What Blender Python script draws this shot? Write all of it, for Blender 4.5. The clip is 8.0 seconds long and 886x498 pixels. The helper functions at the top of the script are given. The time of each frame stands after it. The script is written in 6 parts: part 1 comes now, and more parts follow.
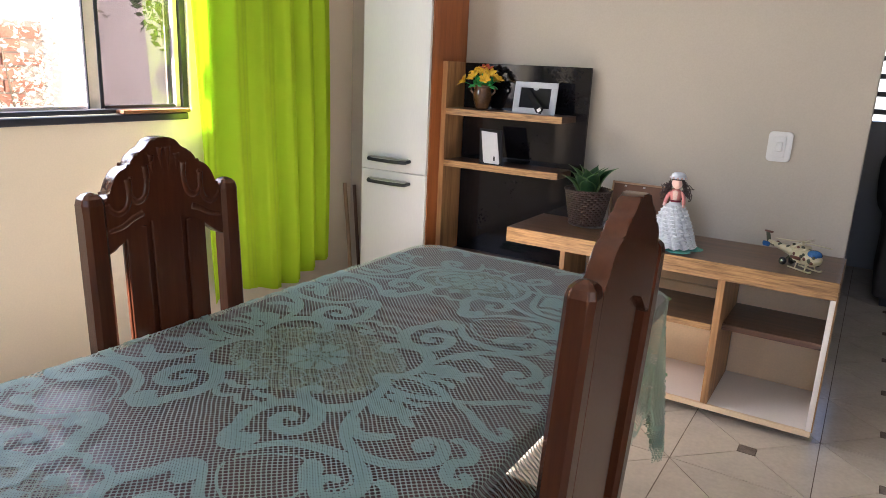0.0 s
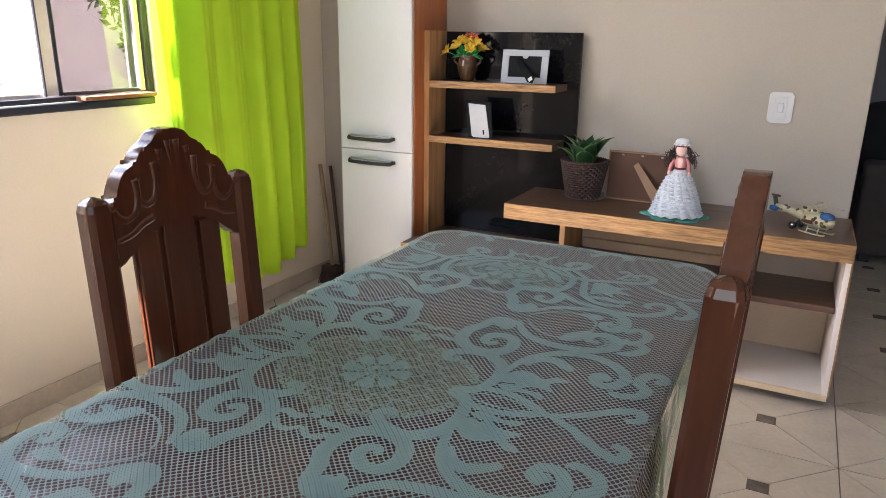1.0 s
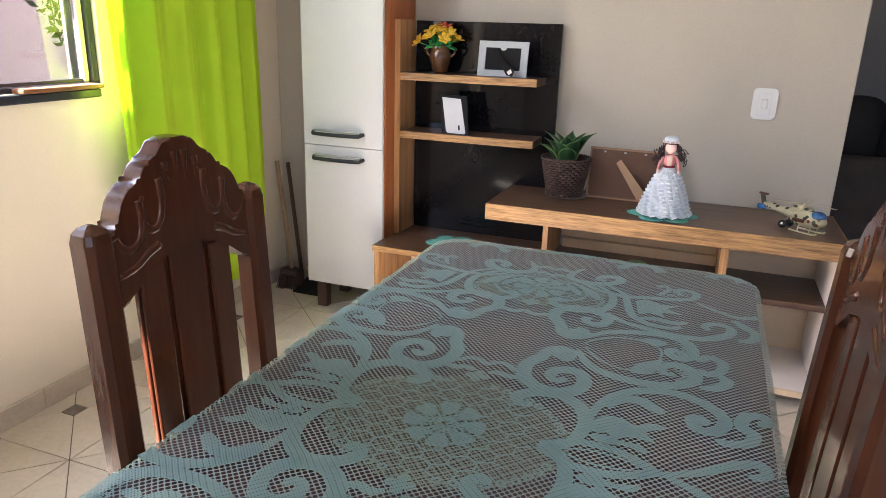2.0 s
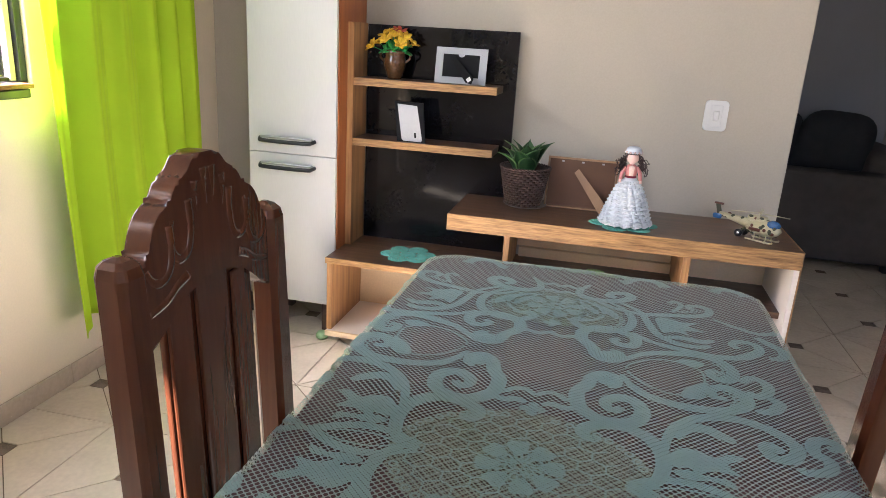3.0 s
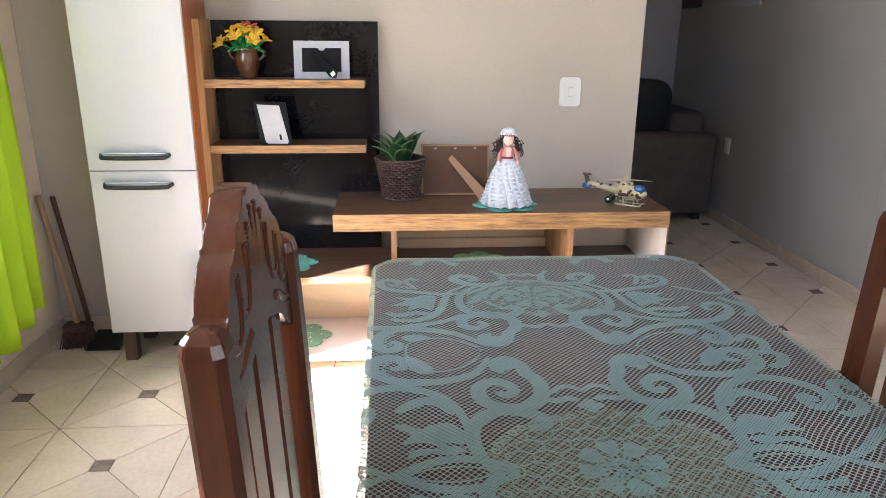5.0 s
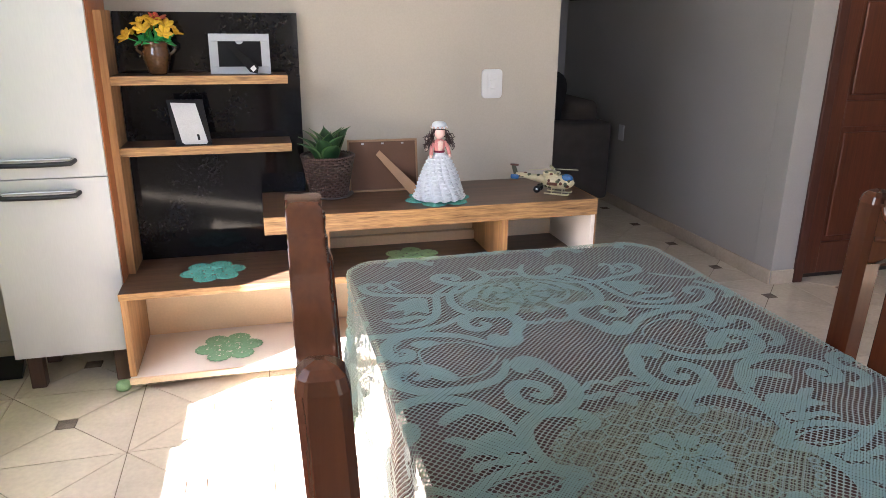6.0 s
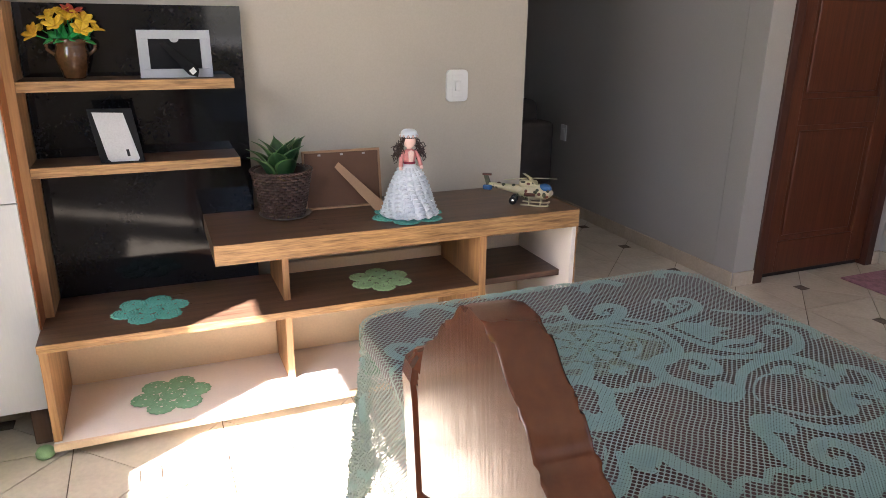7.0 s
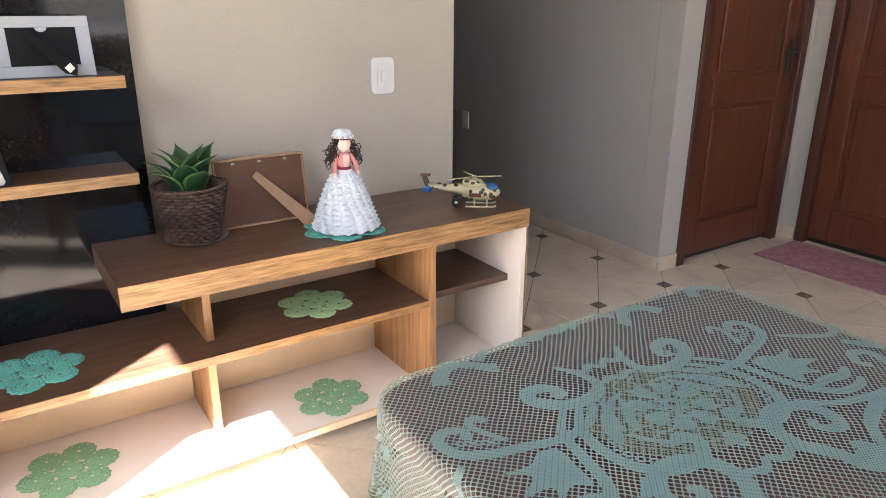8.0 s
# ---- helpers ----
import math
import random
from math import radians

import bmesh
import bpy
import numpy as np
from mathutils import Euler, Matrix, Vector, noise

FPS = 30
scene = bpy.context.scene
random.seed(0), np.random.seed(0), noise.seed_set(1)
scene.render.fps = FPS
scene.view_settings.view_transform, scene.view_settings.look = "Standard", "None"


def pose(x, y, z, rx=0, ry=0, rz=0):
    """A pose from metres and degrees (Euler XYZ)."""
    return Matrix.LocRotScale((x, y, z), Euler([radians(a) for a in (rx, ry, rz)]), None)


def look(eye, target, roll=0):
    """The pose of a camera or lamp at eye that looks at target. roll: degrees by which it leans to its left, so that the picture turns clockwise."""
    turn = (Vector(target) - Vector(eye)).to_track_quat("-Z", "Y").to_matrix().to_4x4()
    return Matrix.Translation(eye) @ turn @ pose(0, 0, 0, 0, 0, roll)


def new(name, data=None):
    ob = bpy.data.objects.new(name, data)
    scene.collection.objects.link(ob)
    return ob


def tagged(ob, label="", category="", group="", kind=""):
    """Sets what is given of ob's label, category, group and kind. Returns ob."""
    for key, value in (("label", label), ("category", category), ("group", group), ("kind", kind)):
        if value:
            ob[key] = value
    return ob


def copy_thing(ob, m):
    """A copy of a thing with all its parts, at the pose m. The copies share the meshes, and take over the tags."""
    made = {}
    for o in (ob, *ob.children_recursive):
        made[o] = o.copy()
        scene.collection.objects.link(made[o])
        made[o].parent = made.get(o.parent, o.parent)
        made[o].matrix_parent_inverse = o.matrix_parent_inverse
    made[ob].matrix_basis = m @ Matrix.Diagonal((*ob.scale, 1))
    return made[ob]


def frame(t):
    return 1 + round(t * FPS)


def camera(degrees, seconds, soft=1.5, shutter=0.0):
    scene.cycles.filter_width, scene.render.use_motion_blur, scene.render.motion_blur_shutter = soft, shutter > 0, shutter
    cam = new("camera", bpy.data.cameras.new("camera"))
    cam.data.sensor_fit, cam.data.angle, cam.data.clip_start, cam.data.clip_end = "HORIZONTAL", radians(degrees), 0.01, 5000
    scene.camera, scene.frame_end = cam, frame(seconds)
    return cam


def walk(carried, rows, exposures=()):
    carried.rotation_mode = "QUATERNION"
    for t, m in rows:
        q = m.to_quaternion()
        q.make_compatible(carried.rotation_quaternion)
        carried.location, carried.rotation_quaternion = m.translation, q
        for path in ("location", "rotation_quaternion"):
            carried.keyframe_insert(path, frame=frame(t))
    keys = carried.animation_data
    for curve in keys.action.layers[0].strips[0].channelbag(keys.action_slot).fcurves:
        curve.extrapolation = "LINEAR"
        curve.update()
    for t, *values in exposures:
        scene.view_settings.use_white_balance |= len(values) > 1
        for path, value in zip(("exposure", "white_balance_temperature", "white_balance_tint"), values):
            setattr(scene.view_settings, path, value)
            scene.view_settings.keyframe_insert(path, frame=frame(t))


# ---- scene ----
cam = camera(64.7, 8.0, soft=0.7)
PATH = [
    (0, (0.067, 0.158, 1.289), (-0.932, 1.815, 0.783), 2.7),
    (0.5, (-0.03, 0.188, 1.29), (-0.964, 1.874, 0.757), 3.2),
    (1, (-0.178, 0.192, 1.281), (-1.039, 1.903, 0.703), 0.8),
    (1.5, (-0.31, 0.235, 1.272), (-1.123, 1.974, 0.711), 2.0),
    (1.7, (-0.361, 0.263, 1.276), (-1.123, 2.017, 0.693), 2.1),
    (2.8, (-0.641, 0.264, 1.3), (-1.074, 2.114, 0.674), 2.1),
    (3, (-0.674, 0.285, 1.28), (-1.084, 2.154, 0.697), 3.4),
    (3.5, (-0.761, 0.294, 1.281), (-1.032, 2.186, 0.692), 1.9),
    (4, (-0.873, 0.289, 1.295), (-0.875, 2.196, 0.692), 2.3),
    (4.2, (-0.924, 0.3, 1.288), (-0.886, 2.209, 0.69), 2.1),
    (5.3, (-1.041, 0.339, 1.284), (-0.834, 2.235, 0.681), 1.2),
    (5.5, (-1.076, 0.351, 1.287), (-0.811, 2.239, 0.683), 2.2),
    (6, (-1.215, 0.406, 1.285), (-0.73, 2.245, 0.666), 0.5),
    (6.5, (-1.319, 0.547, 1.272), (-0.703, 2.338, 0.628), 0.8),
    (7, (-1.352, 0.752, 1.281), (-0.62, 2.505, 0.655), 0.8),
    (7.5, (-1.401, 0.95, 1.277), (-0.494, 2.617, 0.646), -0.3),
    (8, (-1.432, 1.131, 1.271), (-0.382, 2.699, 0.607), 0.3),
]
walk(cam, [(t, look(eye, target, roll)) for t, eye, target, roll in PATH], exposures=[(0.0, 3.53, 5850, 18), (1.5, 3.68, 5780, 18), (3.5, 3.90, 5830, 18), (4.0, 4.01, 5830, 18), (5.5, 3.95, 5740, 18), (6.0, 3.82, 5770, 18), (6.5, 3.66, 5800, 18), (7.0, 3.50, 5900, 18), (8.0, 3.95, 5850, 17)])

# ---------- world, sun, large lights ----------
world = bpy.data.worlds.new("world")
scene.world = world
world.use_nodes = True
wn = world.node_tree
sky = wn.nodes.new("ShaderNodeTexSky")
sky.sky_type, sky.sun_disc = "NISHITA", False
SUN_WAY = Vector((0.90, 0.63, -1.08)).normalized()
sky.sun_elevation = math.asin(-SUN_WAY.z)
sky.sun_rotation = math.atan2(-SUN_WAY.x, -SUN_WAY.y)
wn.links.new(sky.outputs[0], wn.nodes["Background"].inputs[0])
wn.nodes["Background"].inputs[1].default_value = 0.06

sun = new("sun", bpy.data.lights.new("sun", "SUN"))
sun.data.energy, sun.data.angle, sun.data.color = 5.4, radians(0.6), (1.0, 0.94, 0.84)
sun.matrix_world = look((-6, -4, 7), Vector((-6, -4, 7)) + SUN_WAY)


def area_lamp(name, eye, target, w, h, watts, colour, spread=180):
    lamp = new(name, bpy.data.lights.new(name, "AREA"))
    lamp.data.shape, lamp.data.size, lamp.data.size_y = "RECTANGLE", w, h
    lamp.data.energy, lamp.data.color, lamp.data.spread = watts, colour, radians(spread)
    lamp.matrix_world = look(eye, target)


area_lamp("sky_light_west", (-2.60, 1.25, 1.80), (0, 1.35, 1.30), 1.5, 0.45, 1.7, (0.90, 0.96, 1.0))
# Fill lamps at openings added in the unseen south and east walls.
area_lamp("fill_light_south", (0.1, -1.92, 1.6), (0.1, 0, 1.4), 1.7, 1.1, 0.25, (0.92, 0.96, 1.0))
area_lamp("fill_light_east", (2.50, -0.55, 1.6), (-2.4, 1.3, 0.8), 1.1, 1.1, 0.13, (1.0, 0.98, 0.96), 120)


# ---------- materials ----------
def mat(name, base, rough=0.5, metal=0.0, vary=0.15, scale=8.0, fine=90.0, bump=0.05, stretch=(1, 1, 1), tint=None, coat=0.0, spec=0.5, island=0.0):
    """A surface with two scales of variation, fine relief and uneven gloss."""
    m = bpy.data.materials.new(name)
    m.use_nodes = True
    n, l = m.node_tree.nodes, m.node_tree.links
    b = n["Principled BSDF"]
    co = n.new("ShaderNodeTexCoord")
    mp = n.new("ShaderNodeMapping")
    mp.inputs["Scale"].default_value = stretch
    l.new(co.outputs["Object"], mp.inputs[0])
    big, small = n.new("ShaderNodeTexNoise"), n.new("ShaderNodeTexNoise")
    for tex, s, d in ((big, scale, 4), (small, fine, 3)):
        tex.inputs["Scale"].default_value, tex.inputs["Detail"].default_value = s, d
        l.new(mp.outputs[0], tex.inputs["Vector"])
    ramp = n.new("ShaderNodeValToRGB")
    dark = tint or tuple(c * (1 - vary) ** 2 for c in base)
    light = tuple(min(1, c * (1 + vary * 0.5)) for c in base)
    ramp.color_ramp.elements[0].position, ramp.color_ramp.elements[1].position = 0.3, 0.7
    ramp.color_ramp.elements[0].color, ramp.color_ramp.elements[1].color = (*dark, 1), (*light, 1)
    mix = n.new("ShaderNodeMath")
    mix.operation = "MULTIPLY_ADD"
    mix.inputs[1].default_value = 0.6
    l.new(big.outputs[0], mix.inputs[0])
    half = n.new("ShaderNodeMath")
    half.operation = "MULTIPLY"
    half.inputs[1].default_value = 0.4
    l.new(small.outputs[0], half.inputs[0])
    l.new(half.outputs[0], mix.inputs[2])
    l.new(mix.outputs[0], ramp.inputs[0])
    colour = ramp.outputs[0]
    if island:
        info = n.new("ShaderNodeObjectInfo")
        hsv = n.new("ShaderNodeHueSaturation")
        rng = n.new("ShaderNodeMapRange")
        rng.inputs["To Min"].default_value, rng.inputs["To Max"].default_value = 1 - island, 1 + island
        l.new(info.outputs["Random"], rng.inputs["Value"])
        l.new(rng.outputs[0], hsv.inputs["Value"])
        l.new(colour, hsv.inputs["Color"])
        colour = hsv.outputs[0]
    l.new(colour, b.inputs["Base Color"])
    rr = n.new("ShaderNodeMapRange")
    rr.inputs["To Min"].default_value, rr.inputs["To Max"].default_value = max(0.02, rough * 0.8), min(1, rough * 1.2)
    l.new(small.outputs[0], rr.inputs["Value"])
    l.new(rr.outputs[0], b.inputs["Roughness"])
    b.inputs["Metallic"].default_value, b.inputs["Coat Weight"].default_value = metal, coat
    b.inputs["Specular IOR Level"].default_value = spec
    if bump:
        bp = n.new("ShaderNodeBump")
        bp.inputs["Strength"].default_value, bp.inputs["Distance"].default_value = bump, 0.004
        l.new(small.outputs[0], bp.inputs["Height"])
        l.new(bp.outputs[0], b.inputs["Normal"])
    return m


def wood(name, base, dark, rough, axis=0, bump=0.08, coat=0.0, scale=1.0):
    st = [30 * scale, 30 * scale, 30 * scale]
    st[axis] = 1.6 * scale
    return mat(name, base, rough, tint=dark, scale=1.0, fine=5.0, bump=bump, stretch=st, coat=coat)


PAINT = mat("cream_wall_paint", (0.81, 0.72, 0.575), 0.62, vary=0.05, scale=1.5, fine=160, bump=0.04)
# Back wall's weaker light is put into a darker copy of the cream.
PAINT_BACK_SHADED = mat("greyish_cream_shaded_paint", (0.455, 0.412, 0.345), 0.62, vary=0.06, scale=1.5, fine=160, bump=0.04)
# Off-white of the hall, greyed to hold the shade there.
PAINT_HALL_SHADED = mat("shaded_off_white_paint", (0.42, 0.40, 0.375), 0.65, vary=0.06, scale=1.3, fine=160, bump=0.04)
# The unlit next room's dimness is put into its wall colour.
PAINT_ROOM_SHADE = mat("room_shade_wall_paint", (0.30, 0.30, 0.33), 0.7, vary=0.08, scale=1.3, fine=160, bump=0.08)
CEIL = mat("white_ceiling_paint", (0.80, 0.79, 0.76), 0.8, vary=0.04, scale=2, fine=120, bump=0.08)
TILE = mat("beige_glazed_tile", (0.66, 0.575, 0.46), 0.16, vary=0.10, scale=6, fine=60, bump=0.015, island=0.05)
ACCENT = mat("grey_brown_accent_tile", (0.24, 0.19, 0.15), 0.25, vary=0.3, scale=25, fine=160, bump=0.03, island=0.1)
GROUT = mat("brown_grout", (0.17, 0.12, 0.08), 0.85, vary=0.3, scale=12, fine=200, bump=0.2)
SKIRT = mat("beige_skirting_tile", (0.60, 0.51, 0.40), 0.25, vary=0.10, scale=7, fine=70, bump=0.02, island=0.05)
CHAIR = wood("dark_red_varnished_wood", (0.082, 0.0235, 0.0098), (0.050, 0.0140, 0.0066), 0.20, axis=2, coat=0.10, bump=0.05)
varnish = CHAIR.node_tree.nodes["Principled BSDF"]
varnish.inputs["Specular Tint"].default_value = (1.0, 0.82, 0.64, 1)
TABLEWOOD = wood("brown_table_wood", (0.105, 0.036, 0.022), (0.065, 0.022, 0.015), 0.38, axis=1, bump=0.02)
RACK_TOP = wood("dark_walnut_laminate", (0.150, 0.083, 0.050), (0.052, 0.027, 0.017), 0.30, axis=0, scale=1.4)
RACK_EDGE = mat("rustic_oak_laminate", (0.48, 0.275, 0.110), 0.45, tint=(0.10, 0.046, 0.016), scale=2.2, fine=7.0, bump=0.3, stretch=(4, 40, 55))
RACK_SIDE = wood("rustic_oak_laminate_upright", (0.47, 0.260, 0.108), (0.17, 0.080, 0.032), 0.45, axis=2, bump=0.15)
RACK_PALE = mat("pale_inner_board", (0.80, 0.61, 0.39), 0.55, vary=0.08, scale=5, fine=120, bump=0.03)
RACK_WHITE = mat("white_inner_laminate", (0.84, 0.77, 0.70), 0.45, vary=0.04, scale=5, fine=120, bump=0.02)
BLACKGLOSS = mat("glossy_black_panel", (0.008, 0.008, 0.010), 0.07, vary=0.2, scale=5, fine=90, bump=0.0, spec=0.30)
CAB_WHITE = mat("white_textured_laminate", (0.57, 0.56, 0.56), 0.42, vary=0.04, scale=3, fine=220, bump=0.06, stretch=(1, 1, 0.15))
CAB_WOOD = wood("reddish_cabinet_laminate", (0.36, 0.12, 0.035), (0.22, 0.065, 0.018), 0.4, axis=2)
CAB_LEG = wood("dark_cabinet_leg_wood", (0.10, 0.055, 0.035), (0.06, 0.03, 0.02), 0.5, axis=2)
STEEL = mat("brushed_steel", (0.42, 0.41, 0.40), 0.32, metal=1.0, vary=0.1, scale=20, fine=300, bump=0.02)
BLACKPLASTIC = mat("black_plastic", (0.015, 0.015, 0.016), 0.4, vary=0.2, scale=20, fine=200, bump=0.03)
SMOKEPLASTIC = mat("grey_clear_plastic", (0.22, 0.20, 0.19), 0.3, vary=0.05, scale=20, fine=200, bump=0.01)
WHITEPLASTIC = mat("white_plastic", (0.66, 0.66, 0.66), 0.3, vary=0.03, scale=20, fine=200, bump=0.01)
ALU_DARK = mat("dark_painted_window_metal", (0.020, 0.022, 0.035), 0.35, vary=0.2, scale=10, fine=150, bump=0.03)
ALU_PALE = mat("pale_pinkish_frame_paint", (0.66, 0.58, 0.55), 0.5, vary=0.08, scale=10, fine=150, bump=0.05)
SILLWOOD = wood("orange_wood_lath", (0.20, 0.078, 0.03), (0.12, 0.045, 0.018), 0.5, axis=1)
DOORWOOD = wood("red_brown_door_wood", (0.130, 0.040, 0.018), (0.07, 0.021, 0.011), 0.33, axis=2, coat=0.2)
DOORFRAME = wood("dark_door_frame_wood", (0.085, 0.028, 0.016), (0.05, 0.016, 0.010), 0.4, axis=2)
RUG = mat("pink_woven_rug", (0.40, 0.20, 0.25), 0.95, vary=0.3, scale=30, fine=260, bump=0.5)
SOFA = mat("dark_brown_sofa_fabric", (0.080, 0.066, 0.058), 0.9, vary=0.2, scale=12, fine=260, bump=0.3)
CUSHION = mat("black_cushion_fabric", (0.020, 0.020, 0.024), 0.9, vary=0.3, scale=15, fine=260, bump=0.3)
WICKER = mat("dark_brown_wicker", (0.085, 0.046, 0.036), 0.42, vary=0.45, scale=35, fine=200, bump=0.2)
SOIL = mat("dark_potting_soil", (0.03, 0.02, 0.014), 0.95, vary=0.4, scale=60, fine=300, bump=0.8)
LEAF = mat("dark_green_succulent_leaf", (0.026, 0.072, 0.022), 0.38, vary=0.5, scale=45, fine=140, bump=0.08, tint=(0.009, 0.032, 0.014))
LEAFEDGE = mat("pale_green_leaf_edge", (0.09, 0.17, 0.05), 0.45, vary=0.2, scale=30, fine=140, bump=0.05)
CLAY = mat("glazed_brown_pottery", (0.105, 0.046, 0.018), 0.22, vary=0.35, scale=25, fine=120, bump=0.05, coat=0.3)
PETAL = mat("yellow_fabric_petal", (0.72, 0.50, 0.02), 0.55, vary=0.35, scale=40, fine=200, bump=0.1, tint=(0.50, 0.24, 0.01))
PETALRED = mat("red_fabric_petal", (0.50, 0.06, 0.03), 0.6, vary=0.3, scale=40, fine=200, bump=0.1)
FOILGREEN = mat("bright_green_fabric_leaf", (0.02, 0.36, 0.08), 0.5, vary=0.35, scale=40, fine=200, bump=0.1)
SILVER = mat("silver_grey_card", (0.38, 0.395, 0.43), 0.45, vary=0.05, scale=10, fine=200, bump=0.02)
FRAMEBLACK = mat("matt_black_frame_card", (0.006, 0.006, 0.007), 0.65, vary=0.2, scale=20, fine=200, bump=0.03, spec=0.2)
PALECARD = mat("white_grey_card", (0.74, 0.73, 0.72), 0.5, vary=0.05, scale=10, fine=200, bump=0.02)
GREYCARD = mat("pale_grey_glossy_card", (0.48, 0.48, 0.50), 0.3, vary=0.12, scale=9, fine=200, bump=0.02)
HARDBOARD = mat("brown_hardboard", (0.135, 0.066, 0.036), 0.7, vary=0.12, scale=9, fine=260, bump=0.1)
EASEL = mat("tan_cardboard_strut", (0.36, 0.22, 0.13), 0.75, vary=0.1, scale=12, fine=200, bump=0.05)
CROCHET_TEAL = mat("teal_cotton_thread", (0.125, 0.41, 0.35), 0.85, vary=0.12, scale=60, fine=500, bump=0.3)
CROCHET_GREEN = mat("green_cotton_thread", (0.36, 0.55, 0.28), 0.85, vary=0.12, scale=60, fine=500, bump=0.3)
CROCHET_SAGE = mat("sage_cotton_thread", (0.25, 0.47, 0.28), 0.85, vary=0.12, scale=60, fine=500, bump=0.3)
BROOMHANDLE = wood("pale_broom_handle_wood", (0.46, 0.33, 0.20), (0.28, 0.19, 0.11), 0.6, axis=2)
BROOMFIBRE = mat("brown_broom_fibre", (0.10, 0.06, 0.045), 0.9, vary=0.4, scale=60, fine=300, bump=0.5)
SAND = mat("sand_camouflage_plastic", (0.50, 0.45, 0.29), 0.35, vary=0.1, scale=60, fine=200, bump=0.02)
OLIVE = mat("olive_camouflage_plastic", (0.055, 0.060, 0.030), 0.35, vary=0.2, scale=60, fine=200, bump=0.02)
TOYBROWN = mat("brown_camouflage_plastic", (0.13, 0.040, 0.022), 0.35, vary=0.2, scale=60, fine=200, bump=0.02)
TOYBLUE = mat("blue_glossy_plastic", (0.03, 0.12, 0.32), 0.15, vary=0.2, scale=60, fine=200, bump=0.0, coat=0.5)
CHROME = mat("chromed_plastic", (0.75, 0.75, 0.78), 0.12, metal=1.0, vary=0.05, scale=60, fine=200, bump=0.0)
SATIN = mat("white_satin_ruffle", (0.66, 0.70, 0.76), 0.30, vary=0.05, scale=30, fine=300, bump=0.15)
DOLLROSE = mat("rose_pink_fabric", (0.66, 0.26, 0.25), 0.6, vary=0.15, scale=60, fine=300, bump=0.15)
DOLLSKIN = mat("pale_pink_vinyl", (0.82, 0.56, 0.50), 0.4, vary=0.05, scale=60, fine=200, bump=0.0)
DOLLHAIR = mat("dark_brown_nylon_hair", (0.045, 0.018, 0.016), 0.45, vary=0.4, scale=60, fine=300, bump=0.5)
DOLLCREAM = mat("cream_pink_lace_fabric", (0.72, 0.52, 0.47), 0.6, vary=0.15, scale=60, fine=300, bump=0.2)
RIBBON = mat("wine_red_ribbon", (0.22, 0.01, 0.04), 0.4, vary=0.1, scale=60, fine=200, bump=0.05)
PLASTER_OUT = mat("white_outdoor_plaster", (0.80, 0.78, 0.76), 0.85, vary=0.08, scale=3, fine=60, bump=0.3)
BRICK = mat("red_garden_brick", (0.48, 0.24, 0.17), 0.9, vary=0.25, scale=9, fine=90, bump=0.4, island=0.12)
MORTAR = mat("grey_mortar", (0.42, 0.36, 0.31), 0.95, vary=0.15, scale=15, fine=120, bump=0.4)
GROUND = mat("pale_concrete_yard", (0.42, 0.40, 0.37), 0.9, vary=0.15, scale=3, fine=80, bump=0.3)
FOLIAGE = mat("garden_leaf", (0.07, 0.13, 0.04), 0.6, vary=0.4, scale=20, fine=90, bump=0.1)
# Glare on sunlit leaves is put into a near-white leaf colour.
GLARE_FOLIAGE = mat("glare_pale_garden_leaf", (0.74, 0.72, 0.62), 0.6, vary=0.3, scale=20, fine=90, bump=0.1)
BARK = mat("brown_stem_bark", (0.22, 0.17, 0.12), 0.9, vary=0.3, scale=20, fine=90, bump=0.5)


def cloth_material(name, base, translucent, fine, bump):
    m = mat(name, base, 0.8, vary=0.08, scale=6, fine=fine, bump=bump)
    n, l = m.node_tree.nodes, m.node_tree.links
    b, out = n["Principled BSDF"], n["Material Output"]
    tr, mx = n.new("ShaderNodeBsdfTranslucent"), n.new("ShaderNodeMixShader")
    tr.inputs[0].default_value = (*base, 1)
    mx.inputs[0].default_value = translucent
    l.new(b.outputs[0], mx.inputs[1])
    l.new(tr.outputs[0], mx.inputs[2])
    l.new(mx.outputs[0], out.inputs[0])
    return m


CURTAIN = cloth_material("lime_green_curtain_cloth", (0.52, 0.75, 0.012), 0.40, 700, 0.15)


